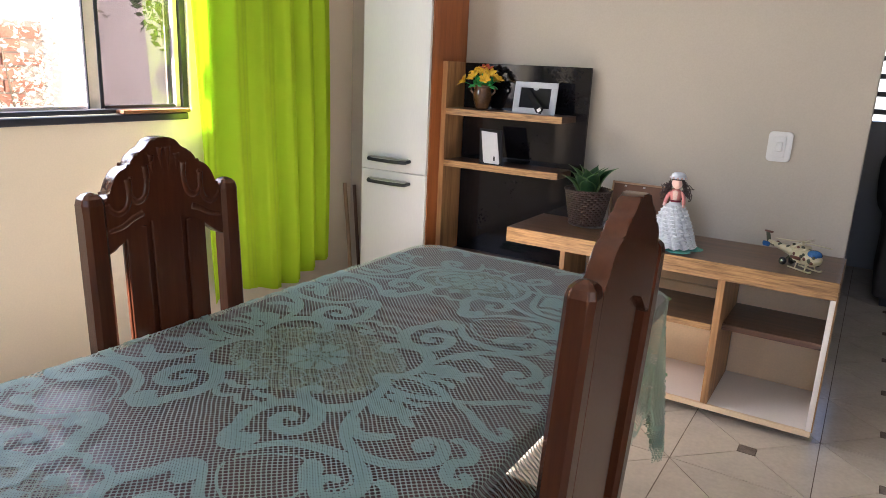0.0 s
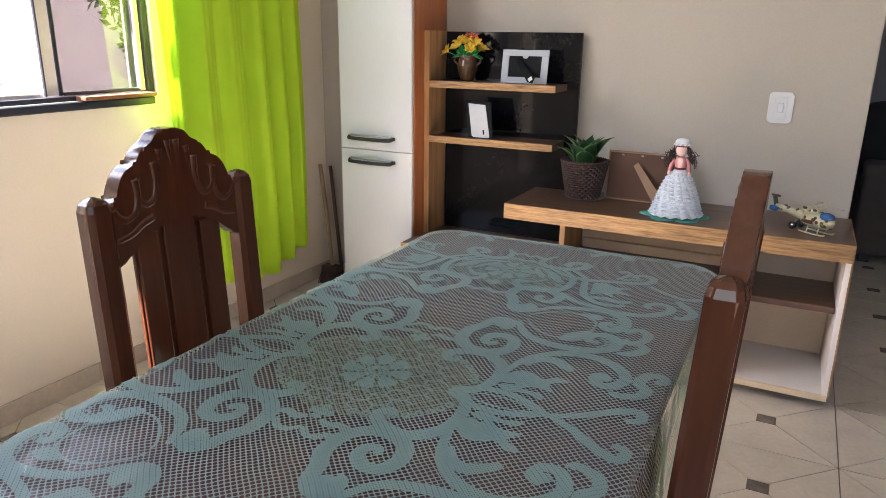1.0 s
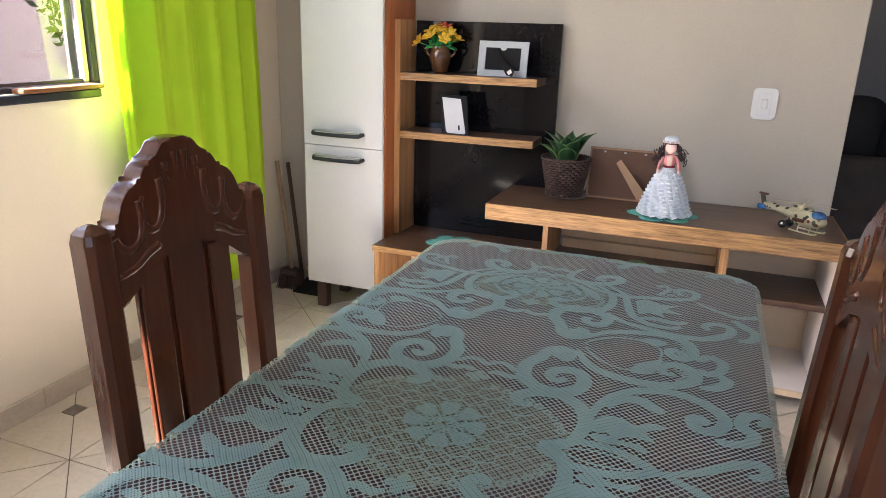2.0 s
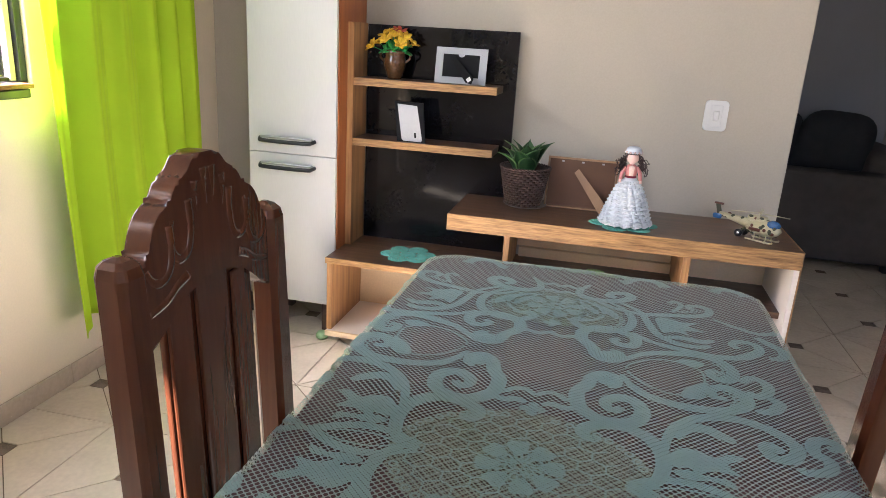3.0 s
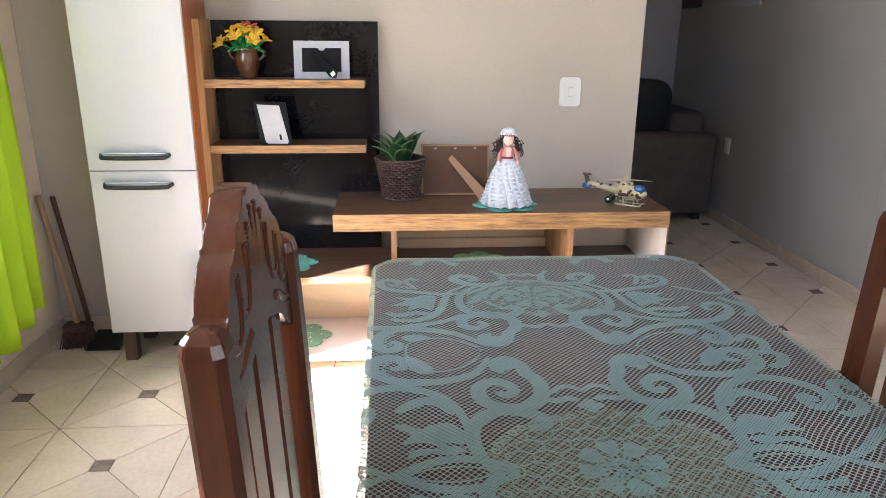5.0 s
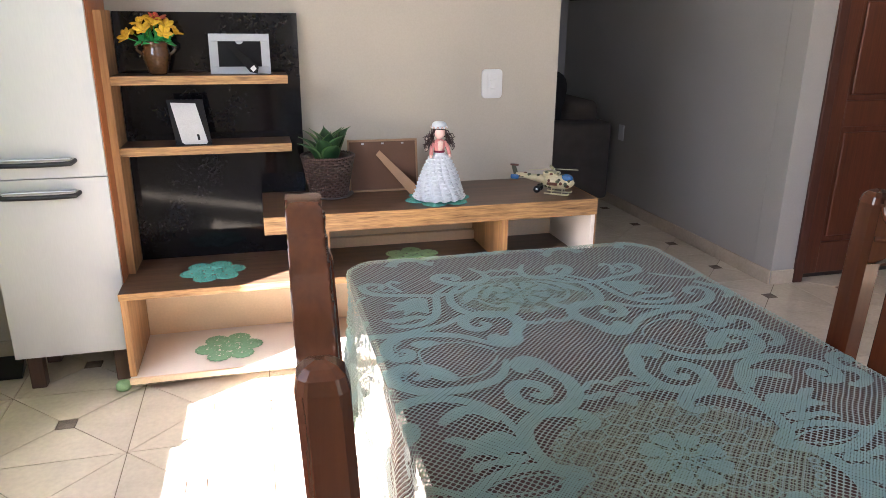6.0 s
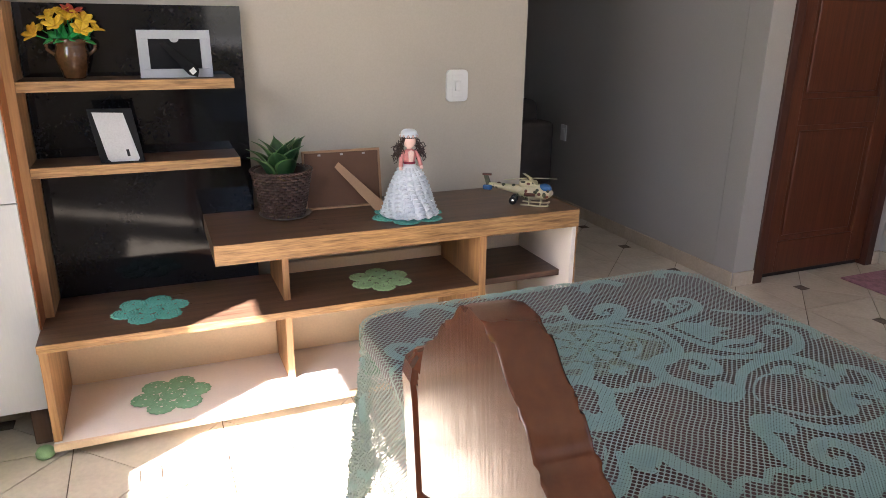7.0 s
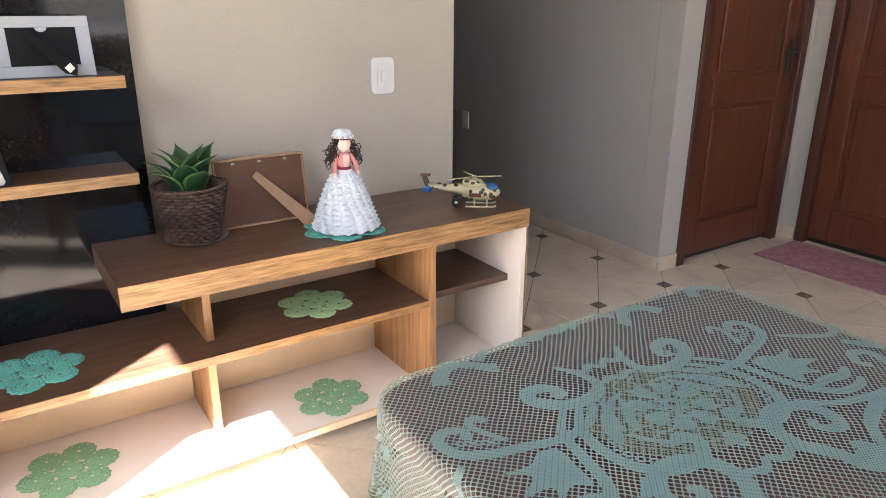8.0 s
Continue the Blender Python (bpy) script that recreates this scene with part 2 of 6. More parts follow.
def net_material(name, base, pitch, hole, slant=1.0):
    """Open net: threads round real gaps through which the table shows; the pitch is in metres of cloth."""
    m = cloth_material(name, base, 0.45, 500, 0.3)
    n, l = m.node_tree.nodes, m.node_tree.links
    out = n["Material Output"]
    solid = out.inputs[0].links[0].from_socket
    uv, sep = n.new("ShaderNodeUVMap"), n.new("ShaderNodeSeparateXYZ")
    uv.uv_map = "cloth"
    warp = n.new("ShaderNodeTexNoise")
    warp.inputs["Scale"].default_value = 9.0
    l.new(uv.outputs[0], warp.inputs["Vector"])
    add = n.new("ShaderNodeVectorMath")
    add.operation = "MULTIPLY_ADD"
    add.inputs[1].default_value = (0.012, 0.012, 0)
    l.new(warp.outputs["Color"], add.inputs[0])
    l.new(uv.outputs[0], add.inputs[2])
    l.new(add.outputs[0], sep.inputs[0])

    def op(kind, a, c):
        k = n.new("ShaderNodeMath")
        k.operation = kind
        for i, v in enumerate((a, c)):
            if v is None:
                continue
            if isinstance(v, (int, float)):
                k.inputs[i].default_value = v
            else:
                l.new(v, k.inputs[i])
        return k.outputs[0]

    u, v = sep.outputs[0], op("MULTIPLY", sep.outputs[1], slant)
    s1 = op("ABSOLUTE", op("SINE", op("MULTIPLY", op("ADD", u, v), math.pi / pitch), None), None)
    s2 = op("ABSOLUTE", op("SINE", op("MULTIPLY", op("SUBTRACT", u, v), math.pi / pitch), None), None)
    gap = n.new("ShaderNodeMapRange")
    gap.inputs["From Min"].default_value, gap.inputs["From Max"].default_value = hole - 0.06, hole + 0.06
    l.new(op("MULTIPLY", s1, s2), gap.inputs["Value"])
    clear, mx = n.new("ShaderNodeBsdfTransparent"), n.new("ShaderNodeMixShader")
    l.new(gap.outputs[0], mx.inputs[0])
    l.new(solid, mx.inputs[1])
    l.new(clear.outputs[0], mx.inputs[2])
    l.new(mx.outputs[0], out.inputs[0])
    return m


LACE = net_material("aqua_lace_thread", (0.300, 0.470, 0.490), 0.0050, 0.80)
NET = net_material("aqua_open_net", (0.37, 0.45, 0.475), 0.0098, 0.33)
TULLE = net_material("sage_fine_net", (0.29, 0.325, 0.28), 0.0062, 0.36)
for m in (LACE, NET, TULLE):          # soft synthetic thread with a silky sheen
    b = m.node_tree.nodes["Principled BSDF"]
    for k in list(b.inputs["Roughness"].links):
        m.node_tree.links.remove(k)
    b.inputs["Roughness"].default_value = 0.42
    b.inputs["Sheen Weight"].default_value, b.inputs["Sheen Roughness"].default_value = 0.55, 0.30
    b.inputs["Sheen Tint"].default_value = (0.80, 0.93, 1.0, 1)
    m.node_tree.nodes["Translucent BSDF"].inputs[0].default_value = (0.42, 0.50, 0.27, 1)


def glass_material(name, colour, rough=0.0):
    m = bpy.data.materials.new(name)
    m.use_nodes = True
    b = m.node_tree.nodes["Principled BSDF"]
    b.inputs["Base Color"].default_value = (*colour, 1)
    b.inputs["Transmission Weight"].default_value, b.inputs["Roughness"].default_value, b.inputs["IOR"].default_value = 1.0, rough, 1.45
    return m


TINTED = glass_material("smoky_window_glass", (0.20, 0.175, 0.185))


# ---------- helpers for meshes ----------
def link(name, bm, material, smooth=False):
    me = bpy.data.meshes.new(name)
    bm.normal_update()
    bm.to_mesh(me)
    bm.free()
    me.materials.append(material)
    if smooth:
        me.polygons.foreach_set("use_smooth", [True] * len(me.polygons))
    return new(name, me)


def base_of(ob):
    p = Vector((0, 0, 0))
    while ob is not None:
        p = p + ob.location
        ob = ob.parent
    return p


def part(name, bm, material, parent, label="", smooth=False):
    """One mesh, given in world coordinates, as a part of parent."""
    o = base_of(parent)
    bmesh.ops.translate(bm, verts=bm.verts, vec=-o)
    ob = link(name, bm, material, smooth)
    ob.parent = parent
    if label:
        ob["label"] = label
    return ob


def thing(name, at, label, category, group="", kind=""):
    ob = new(name)
    ob.location, ob.empty_display_size = at, 0.05
    return tagged(ob, label, category, group, kind)


def single(name, bm, material, at, label, category, group="", kind="", smooth=False):
    bmesh.ops.translate(bm, verts=bm.verts, vec=-Vector(at))
    ob = link(name, bm, material, smooth)
    ob.location = at
    return tagged(ob, label, category, group, kind)


def box(x0, x1, y0, y1, z0, z1, bevel=0.0, bm=None, seg=2):
    bm = bm or bmesh.new()
    r = bmesh.ops.create_cube(bm, size=1, matrix=Matrix.LocRotScale(((x0 + x1) / 2, (y0 + y1) / 2, (z0 + z1) / 2), None, (abs(x1 - x0), abs(y1 - y0), abs(z1 - z0))))
    if bevel:
        edges = list({e for v in r["verts"] for e in v.link_edges})
        bmesh.ops.bevel(bm, geom=edges, offset=bevel, segments=seg, affect="EDGES", profile=0.5)
    return bm


def lathe(profile, at, seg=24, bm=None, squash=(1, 1)):
    """A turned body from (radius, height) pairs."""
    bm = bm or bmesh.new()
    rings = []
    for r, z in profile:
        rings.append([bm.verts.new((at[0] + squash[0] * r * math.cos(2 * math.pi * i / seg), at[1] + squash[1] * r * math.sin(2 * math.pi * i / seg), at[2] + z)) for i in range(seg)])
    for a, b in zip(rings, rings[1:]):
        for i in range(seg):
            bm.faces.new((a[i], a[(i + 1) % seg], b[(i + 1) % seg], b[i]))
    bm.faces.new(rings[0][::-1])
    bm.faces.new(rings[-1])
    return bm


def smooth_line(points, per=8, closed=False):
    """A smooth line through the points."""
    pts = [Vector(p) for p in points]
    n = len(pts)
    out = []
    for i in range(n if closed else n - 1):
        if closed:
            p0, p1, p2, p3 = pts[i - 1], pts[i], pts[(i + 1) % n], pts[(i + 2) % n]
        else:
            p0, p1, p2, p3 = pts[max(0, i - 1)], pts[i], pts[i + 1], pts[min(n - 1, i + 2)]
        for k in range(per):
            t = k / per
            out.append(0.5 * (2 * p1 + (p2 - p0) * t + (2 * p0 - 5 * p1 + 4 * p2 - p3) * t * t + (3 * p1 - p0 - 3 * p2 + p3) * t ** 3))
    if not closed:
        out.append(pts[-1])
    return out


def tube(points, radius, seg=8, bm=None, taper=None):
    """A round rod along points; taper gives a radius for each point."""
    bm = bm or bmesh.new()
    pts = [Vector(p) for p in points]
    rings = []
    for i, p in enumerate(pts):
        d = (pts[min(i + 1, len(pts) - 1)] - pts[max(i - 1, 0)]).normalized()
        side = d.cross(Vector((0, 0, 1)))
        if side.length < 1e-3:
            side = d.cross(Vector((0, 1, 0)))
        side.normalize()
        up = side.cross(d)
        r = taper[i] if taper else radius
        rings.append([bm.verts.new(p + r * (math.cos(2 * math.pi * k / seg) * side + math.sin(2 * math.pi * k / seg) * up)) for k in range(seg)])
    for a, b in zip(rings, rings[1:]):
        for k in range(seg):
            bm.faces.new((a[k], a[(k + 1) % seg], b[(k + 1) % seg], b[k]))
    bm.faces.new(rings[0][::-1])
    bm.faces.new(rings[-1])
    return bm


def slab(outline, depth, place, bevel=0.0, seg=2):
    """A flat outline of (a, b) pairs given thickness; place(a, b, c) puts it in the world, c from 0 to depth."""
    bm = bmesh.new()
    n = len(outline)
    lo = [bm.verts.new((a, b, 0)) for a, b in outline]
    hi = [bm.verts.new((a, b, depth)) for a, b in outline]
    rim = []
    f0, f1 = bm.faces.new(lo[::-1]), bm.faces.new(hi)
    for i in range(n):
        bm.faces.new((lo[i], lo[(i + 1) % n], hi[(i + 1) % n], hi[i]))
    if bevel:
        bmesh.ops.bevel(bm, geom=list(f0.edges) + list(f1.edges), offset=bevel, segments=seg, affect="EDGES", profile=0.5)
    for v in bm.verts:
        v.co = place(*v.co)
    bmesh.ops.recalc_face_normals(bm, faces=bm.faces)
    return bm


def ball(at, r, bm=None, u=12, v=8, scale=(1, 1, 1)):
    bm = bm or bmesh.new()
    bmesh.ops.create_uvsphere(bm, u_segments=u, v_segments=v, radius=r, matrix=Matrix.LocRotScale(at, None, scale))
    return bm


def join(*bms):
    out = bms[0]
    for b in bms[1:]:
        me = bpy.data.meshes.new("scratch")
        b.to_mesh(me)
        b.free()
        out.from_mesh(me)
        bpy.data.meshes.remove(me)
    return out


# ---------- the setting ----------
WX, BY, TOP = -2.445, 3.265, 2.95      # window wall, back wall, ceiling height
WIN = (0.50, 2.188, 1.052, 2.185)        # the window's opening: y, y, z, z
EX, SY, FY = 2.36, -1.70, 5.98         # east wall, south wall, far wall of the next room


def structure(name, bm, material, label, category):
    return single(name, bm, material, (0, 0, 0), label, category, kind="structure")


structure("ground", box(-40, 40, -40, 40, -0.32, -0.12), GROUND, "pale concrete yard outside the house", "ground")
floor = structure("floor", box(WX - 0.15, EX + 0.15, SY - 0.15, FY + 0.15, -0.10, -0.004), GROUT, "beige glazed tile floor with small dark inset squares", "floor")
structure("ceiling", box(WX - 0.15, EX + 0.15, SY - 0.15, FY + 0.15, TOP, TOP + 0.12), CEIL, "white painted ceiling", "ceiling")
w0, w1, z0, z1 = WIN
bm = box(WX - 0.16, WX, SY, -0.08, 0, TOP)
# Unseen slot added here so that the sun reaches the chair back.
box(WX - 0.16, WX, -0.08, 0.18, 2.56, TOP, bm=bm)
box(WX - 0.16, WX, -0.08, 0.18, 0, 0.05, bm=bm)
box(WX - 0.16, WX, 0.18, 0.33, 0, 2.47, bm=bm)
box(WX - 0.16, WX, 0.18, 0.33, 2.56, TOP, bm=bm)
box(WX - 0.16, WX, 0.33, w0, 0, TOP, bm=bm)
box(WX - 0.16, WX, w1, BY + 0.15, 0, TOP, bm=bm)
box(WX - 0.16, WX, w0, w1, 0, z0, bm=bm)
box(WX - 0.16, WX, w0, w1, z1, TOP, bm=bm)
structure("wall_west", bm, PAINT, "cream painted wall with a wide window and an added sun slot", "wall")
structure("wall_north", box(WX, 0.04, BY, BY + 0.15, 0, TOP, 0.004), PAINT_BACK_SHADED, "greyish cream painted wall behind the furniture, darkened for shade", "wall")
bm = box(1.292, 1.430, BY, BY + 0.14, 0, TOP, 0.003)
box(1.430, 2.30, BY, BY + 0.14, 2.12, TOP, bm=bm)
box(2.30, EX, BY, BY + 0.14, 0, TOP, bm=bm)
structure("wall_door_side", bm, PAINT_HALL_SHADED, "off-white wall round a brown door, shade in its colour", "wall")
structure("wall_hall", box(1.292, 1.47, BY + 0.14, FY, 0, TOP), PAINT_HALL_SHADED, "off-white hall wall with shade put into its colour", "wall")
bm = box(EX, EX + 0.14, 0.05, 2.265, 0, TOP)
# Opening added in the unseen stretch, for the east fill lamp.
box(EX, EX + 0.14, -1.15, 0.05, 2.15, TOP, bm=bm)
box(EX, EX + 0.14, -1.15, 0.05, 0, 1.0, bm=bm)
box(EX, EX + 0.14, SY, -1.15, 0, TOP, bm=bm)
box(EX, EX + 0.14, 3.175, BY + 0.14, 0, TOP, bm=bm)
box(EX, EX + 0.14, 2.265, 3.175, 2.12, TOP, bm=bm)
structure("wall_east", bm, PAINT_HALL_SHADED, "off-white wall with a brown door, shade in its colour", "wall")
bm = box(WX, -0.8, SY - 0.15, SY, 0, TOP)
box(1.0, EX, SY - 0.15, SY, 0, TOP, bm=bm)
box(-0.8, 1.0, SY - 0.15, SY, 0, 1.0, bm=bm)
box(-0.8, 1.0, SY - 0.15, SY, 2.2, TOP, bm=bm)
structure("wall_south", bm, PAINT, "cream painted wall with an added window", "wall")
bm = box(WX, -0.22, FY, FY + 0.15, 0, TOP)
box(0.10, 1.47, FY, FY + 0.15, 0, TOP, bm=bm)
box(-0.22, 0.10, FY, FY + 0.15, 0, 1.05, bm=bm)
box(-0.22, 0.10, FY, FY + 0.15, 1.75, TOP, bm=bm)
structure("wall_far", bm, PAINT_ROOM_SHADE, "wall of the next room, its dimness put into the grey", "wall")
structure("wall_next_room", box(WX - 0.15, WX, BY + 0.15, FY, 0, TOP), PAINT_ROOM_SHADE, "wall closing the next room, dimness in its colour", "wall")
structure("wall_behind_doors", box(1.47, EX + 0.14, 3.9, 4.0, 0, TOP), PAINT_HALL_SHADED, "plain wall behind the brown door", "wall")
structure("wall_behind_east", box(3.0, 3.1, 1.9, 4.0, 0, TOP), PAINT_HALL_SHADED, "plain wall behind the second door", "wall")

# grille of the far window: upright bars and rails
grille = thing("window_grille", (-0.06, FY - 0.02, 1.05), "dark metal grille in a far bright window", "grille", kind="structure")
for k in range(6):
    part("bar", box(-0.22, 0.10, FY + 0.01, FY + 0.03, 1.10 + 0.12 * k, 1.135 + 0.12 * k, 0.003), ALU_DARK, grille)

# west window: outer frame, tracks, one sliding sash with smoky glass
win = thing("window_1", (WX - 0.08, (w0 + w1) / 2, z0), "dark metal sliding window standing half open", "window", kind="structure")
part("window_sill", box(WX - 0.17, WX + 0.022, w0 - 0.02, w1 - 0.033, z0 - 0.03, z0 - 0.002, 0.004), ALU_DARK, win, "dark painted sill")
part("lower_track", box(WX - 0.115, WX - 0.015, w0, w1, z0 - 0.001, z0 + 0.016, 0.002), ALU_DARK, win)
part("track_rail", box(WX - 0.070, WX - 0.062, w0, w1, z0 + 0.016, z0 + 0.028), ALU_PALE, win)
part("upper_track", box(WX - 0.115, WX - 0.015, w0, w1, z1 - 0.03, z1 - 0.001, 0.002), ALU_DARK, win)
part("jamb", box(WX - 0.115, WX - 0.015, w1 - 0.028, w1 - 0.001, z0 + 0.017, z1 - 0.031, 0.002), ALU_DARK, win)
part("jamb", box(WX - 0.115, WX - 0.015, w0 + 0.001, w0 + 0.028, z0 + 0.017, z1 - 0.031, 0.002), ALU_DARK, win)
sash = part("sash", box(WX - 0.055, WX - 0.03, w1 - 0.052, w1 - 0.030, z0 + 0.018, z1 - 0.032, 0.002), ALU_PALE, win, "pale painted sliding sash")
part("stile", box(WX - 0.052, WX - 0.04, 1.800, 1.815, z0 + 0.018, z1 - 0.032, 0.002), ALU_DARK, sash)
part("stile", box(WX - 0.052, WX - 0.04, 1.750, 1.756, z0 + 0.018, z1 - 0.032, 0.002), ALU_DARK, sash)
# Pale stile of the sash; its shadow is left out of the sun patch.
strip = part("sash_piece", box(WX - 0.047, WX - 0.043, 1.7565, 1.7995, z0 + 0.018, z1 - 0.032), ALU_PALE, sash, "pale pinkish sash stile, made to cast no shadow")
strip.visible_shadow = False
part("rail", box(WX - 0.052, WX - 0.033, 1.816, w1 - 0.053, z0 + 0.018, z0 + 0.030, 0.002), ALU_DARK, sash)
glass = part("sash_piece", box(WX - 0.045, WX - 0.041, 1.812, w1 - 0.050, z0 + 0.028, z1 - 0.04), TINTED, sash, "smoky grey glass")
glass.visible_shadow = False
single("wooden_lath", box(WX - 0.012, WX + 0.040, 1.84, w1 - 0.036, z0 + 0.001, z0 + 0.015, 0.003), SILLWOOD, (WX, 1.98, z0 + 0.002), "orange-brown wooden lath lying on the window sill", "lath")

# unseen south window behind the walk, added for the fill light
added_win = thing("window_2", (0.1, SY - 0.08, 1.0), "unseen window added in the wall behind to light the room", "window", kind="structure")
for a, b in ((-0.8, -0.76), (0.08, 0.12), (0.96, 1.0)):
    part("stile", box(a, b, SY - 0.10, SY - 0.05, 1.0, 2.2, 0.003), ALU_DARK, added_win)

# skirting tiles
SK = 0.075


def skirt_x(parent, a, b, y, out):
    x = a
    while x < b - 0.02:
        e = min(x + 0.443, b)
        part("skirting_tile", box(x + 0.001, e - 0.001, min(y, y + out), max(y, y + out), 0.0, SK, 0.002, seg=1), SKIRT, parent)
        x = e


def skirt_y(parent, a, b, x, out):
    y = a
    while y < b - 0.02:
        e = min(y + 0.443, b)
        part("skirting_tile", box(min(x, x + out), max(x, x + out), y + 0.001, e - 0.001, 0.0, SK, 0.002, seg=1), SKIRT, parent)
        y = e


bb = thing("baseboard", (0, 0, 0), "beige ceramic skirting tiles along the walls", "baseboard", kind="structure")
skirt_y(bb, 0.0, BY, WX, 0.010)
skirt_x(bb, WX + 0.01, 0.04, BY, -0.010)
skirt_y(bb, BY - 0.001, FY, 1.292, -0.010)
skirt_x(bb, 1.292, 1.427, BY, -0.010)
skirt_x(bb, 2.305, EX - 0.001, BY, -0.010)
skirt_y(bb, 3.180, BY - 0.012, EX, -0.010)


# ---------- doors ----------
def door(name, place, width, height, label):
    """A panelled door in its frame; place(a, b, c): along the wall, up, into the wall."""
    d = thing(name, place(width / 2, 0, 0), label, "door", kind="structure")

    def bar(nm, a0, a1, b0, b1, c0, c1, m, parent, bev=0.004, lab=""):
        bm = box(a0, a1, b0, b1, c0, c1, bev)
        for v in bm.verts:
            v.co = place(*v.co)
        bmesh.ops.recalc_face_normals(bm, faces=bm.faces)
        return part(nm, bm, m, parent, lab)

    t = 0.055
    bar("door_frame", 0, t, 0.0, height, -0.012, 0.13, DOORFRAME, d)
    bar("door_frame", width - t, width, 0.0, height, -0.012, 0.13, DOORFRAME, d)
    bar("door_frame", t, width - t, height - t, height, -0.012, 0.13, DOORFRAME, d)
    leaf = bar("door_leaf", t + 0.003, width - t - 0.003, 0.030, height - t - 0.003, 0.038, 0.062, DOORWOOD, d)
    c0, c1 = 0.022, 0.040
    s = 0.105
    for a in (t + 0.003, width - t - 0.003 - s):
        bar("stile", a, a + s, 0.030, height - t - 0.003, c0, c1, DOORWOOD, leaf)
    rails = ((0.030, 0.20), (0.80, 0.93), (1.42, 1.53), (height - t - 0.14, height - t - 0.003))
    for b0, b1 in rails:
        bar("rail", t + s + 0.0035, width - t - s - 0.0035, b0, b1, c0 + 0.001, c1, DOORWOOD, leaf)
    for (p0, p1), (q0, q1) in zip(rails, rails[1:]):
        bar("panel", t + s + 0.03, width - t - s - 0.03, p1 + 0.027, q0 - 0.027, 0.028, 0.040, DOORWOOD, leaf, 0.009)
    # Black strip put in as the shade of the gap under the leaf.
    bar("gap_shade_strip", t, width - t, 0.0, 0.028, 0.045, 0.06, BLACKPLASTIC, d)
    bar("lock_plate", width - t - 0.060, width - t - 0.030, 0.93, 1.10, 0.014, 0.023, BLACKPLASTIC, leaf, 0.003, "dark lock plate")
    bar("door_handle", width - t - 0.125, width - t - 0.032, 1.035, 1.052, -0.018, -0.004, BLACKPLASTIC, leaf, 0.005)
    return d


door("door_1", lambda a, b, c: Vector((1.430 + a, BY + c, b)), 0.870, 2.12, "closed red-brown panelled wooden door in a dark frame")
door("door_2", lambda a, b, c: Vector((EX + c, 3.175 - a, b)), 0.91, 2.12, "closed orange-brown panelled wooden door in a dark frame")
single("rug", box(1.93, 2.33, 2.30, 3.15, 0.0, 0.010, 0.004), RUG, (2.13, 2.75, 0.0), "faded pink woven rug lying before the doors", "rug")

# ---------- light switch and socket ----------
sw = thing("light_switch", (-0.257, BY, 1.038), "white plastic wall switch with one rocker", "switch")
rr = 0.014
plate = []
for cx, cz, a0 in ((-0.213 - rr, 1.097 - rr, 0), (-0.301 + rr, 1.097 - rr, 90), (-0.301 + rr, 0.979 + rr, 180), (-0.213 - rr, 0.979 + rr, 270)):
    plate += [(cx + rr * math.cos(radians(a0 + 15 * k)), cz + rr * math.sin(radians(a0 + 15 * k))) for k in range(7)]
part("plate", slab(plate, 0.010, lambda a, b, c: Vector((a, BY - c, b)), 0.003), WHITEPLASTIC, sw)
part("module", box(-0.279, -0.235, BY - 0.0125, BY - 0.0101, 0.997, 1.079, 0.001), WHITEPLASTIC, sw)
part("rocker", box(-0.268, -0.246, BY - 0.019, BY - 0.0126, 1.019, 1.057, 0.003), WHITEPLASTIC, sw)
for z in (1.0055, 1.0705):
    part("screw", lathe([(0.0038, 0), (0.0038, 0.0015), (0.002, 0.002)], (0, 0, 0), 8), STEEL, sw).matrix_local = pose(0, -0.0126, z - 1.038, 90)
so = thing("wall_socket", (1.292, 4.93, 0.54), "small white wall socket on the hall wall", "socket")
part("plate", box(1.284, 1.292, 4.895, 4.965, 0.485, 0.595, 0.003), WHITEPLASTIC, so)
part("insert", box(1.281, 1.2839, 4.91, 4.95, 0.51, 0.57, 0.002), WHITEPLASTIC, so)

# ---------- floor tiles ----------
CELL, GX, GY = 0.4415, -1.683, 2.4660      # joints cross at GX, GY and every CELL from there


def tile_mesh(kind):
    j, a, h = 0.0016, 0.030, CELL / 2
    bm = bmesh.new()
    if kind == "inset":
        return box(-a + j, a - j, -a + j, a - j, -0.006, 0.0, 0.001, seg=1)
    tri = [(-h + 2.4 * j, -h + j), (h - 2.4 * j, -h + j), (a - j * 0.4, -a - j), (-a + j * 0.4, -a - j)]
    hi = [bm.verts.new((x, y, 0)) for x, y in tri]
    lo = [bm.verts.new((x, y, -0.008)) for x, y in tri]
    bm.faces.new(hi)
    for i in range(4):
        bm.faces.new((hi[i], lo[i], lo[(i + 1) % 4], hi[(i + 1) % 4]))
    return bm


def mesh_of(bm, name, material):
    me = bpy.data.meshes.new(name)
    bm.normal_update()
    bm.to_mesh(me)
    bm.free()
    me.materials.append(material)
    return me


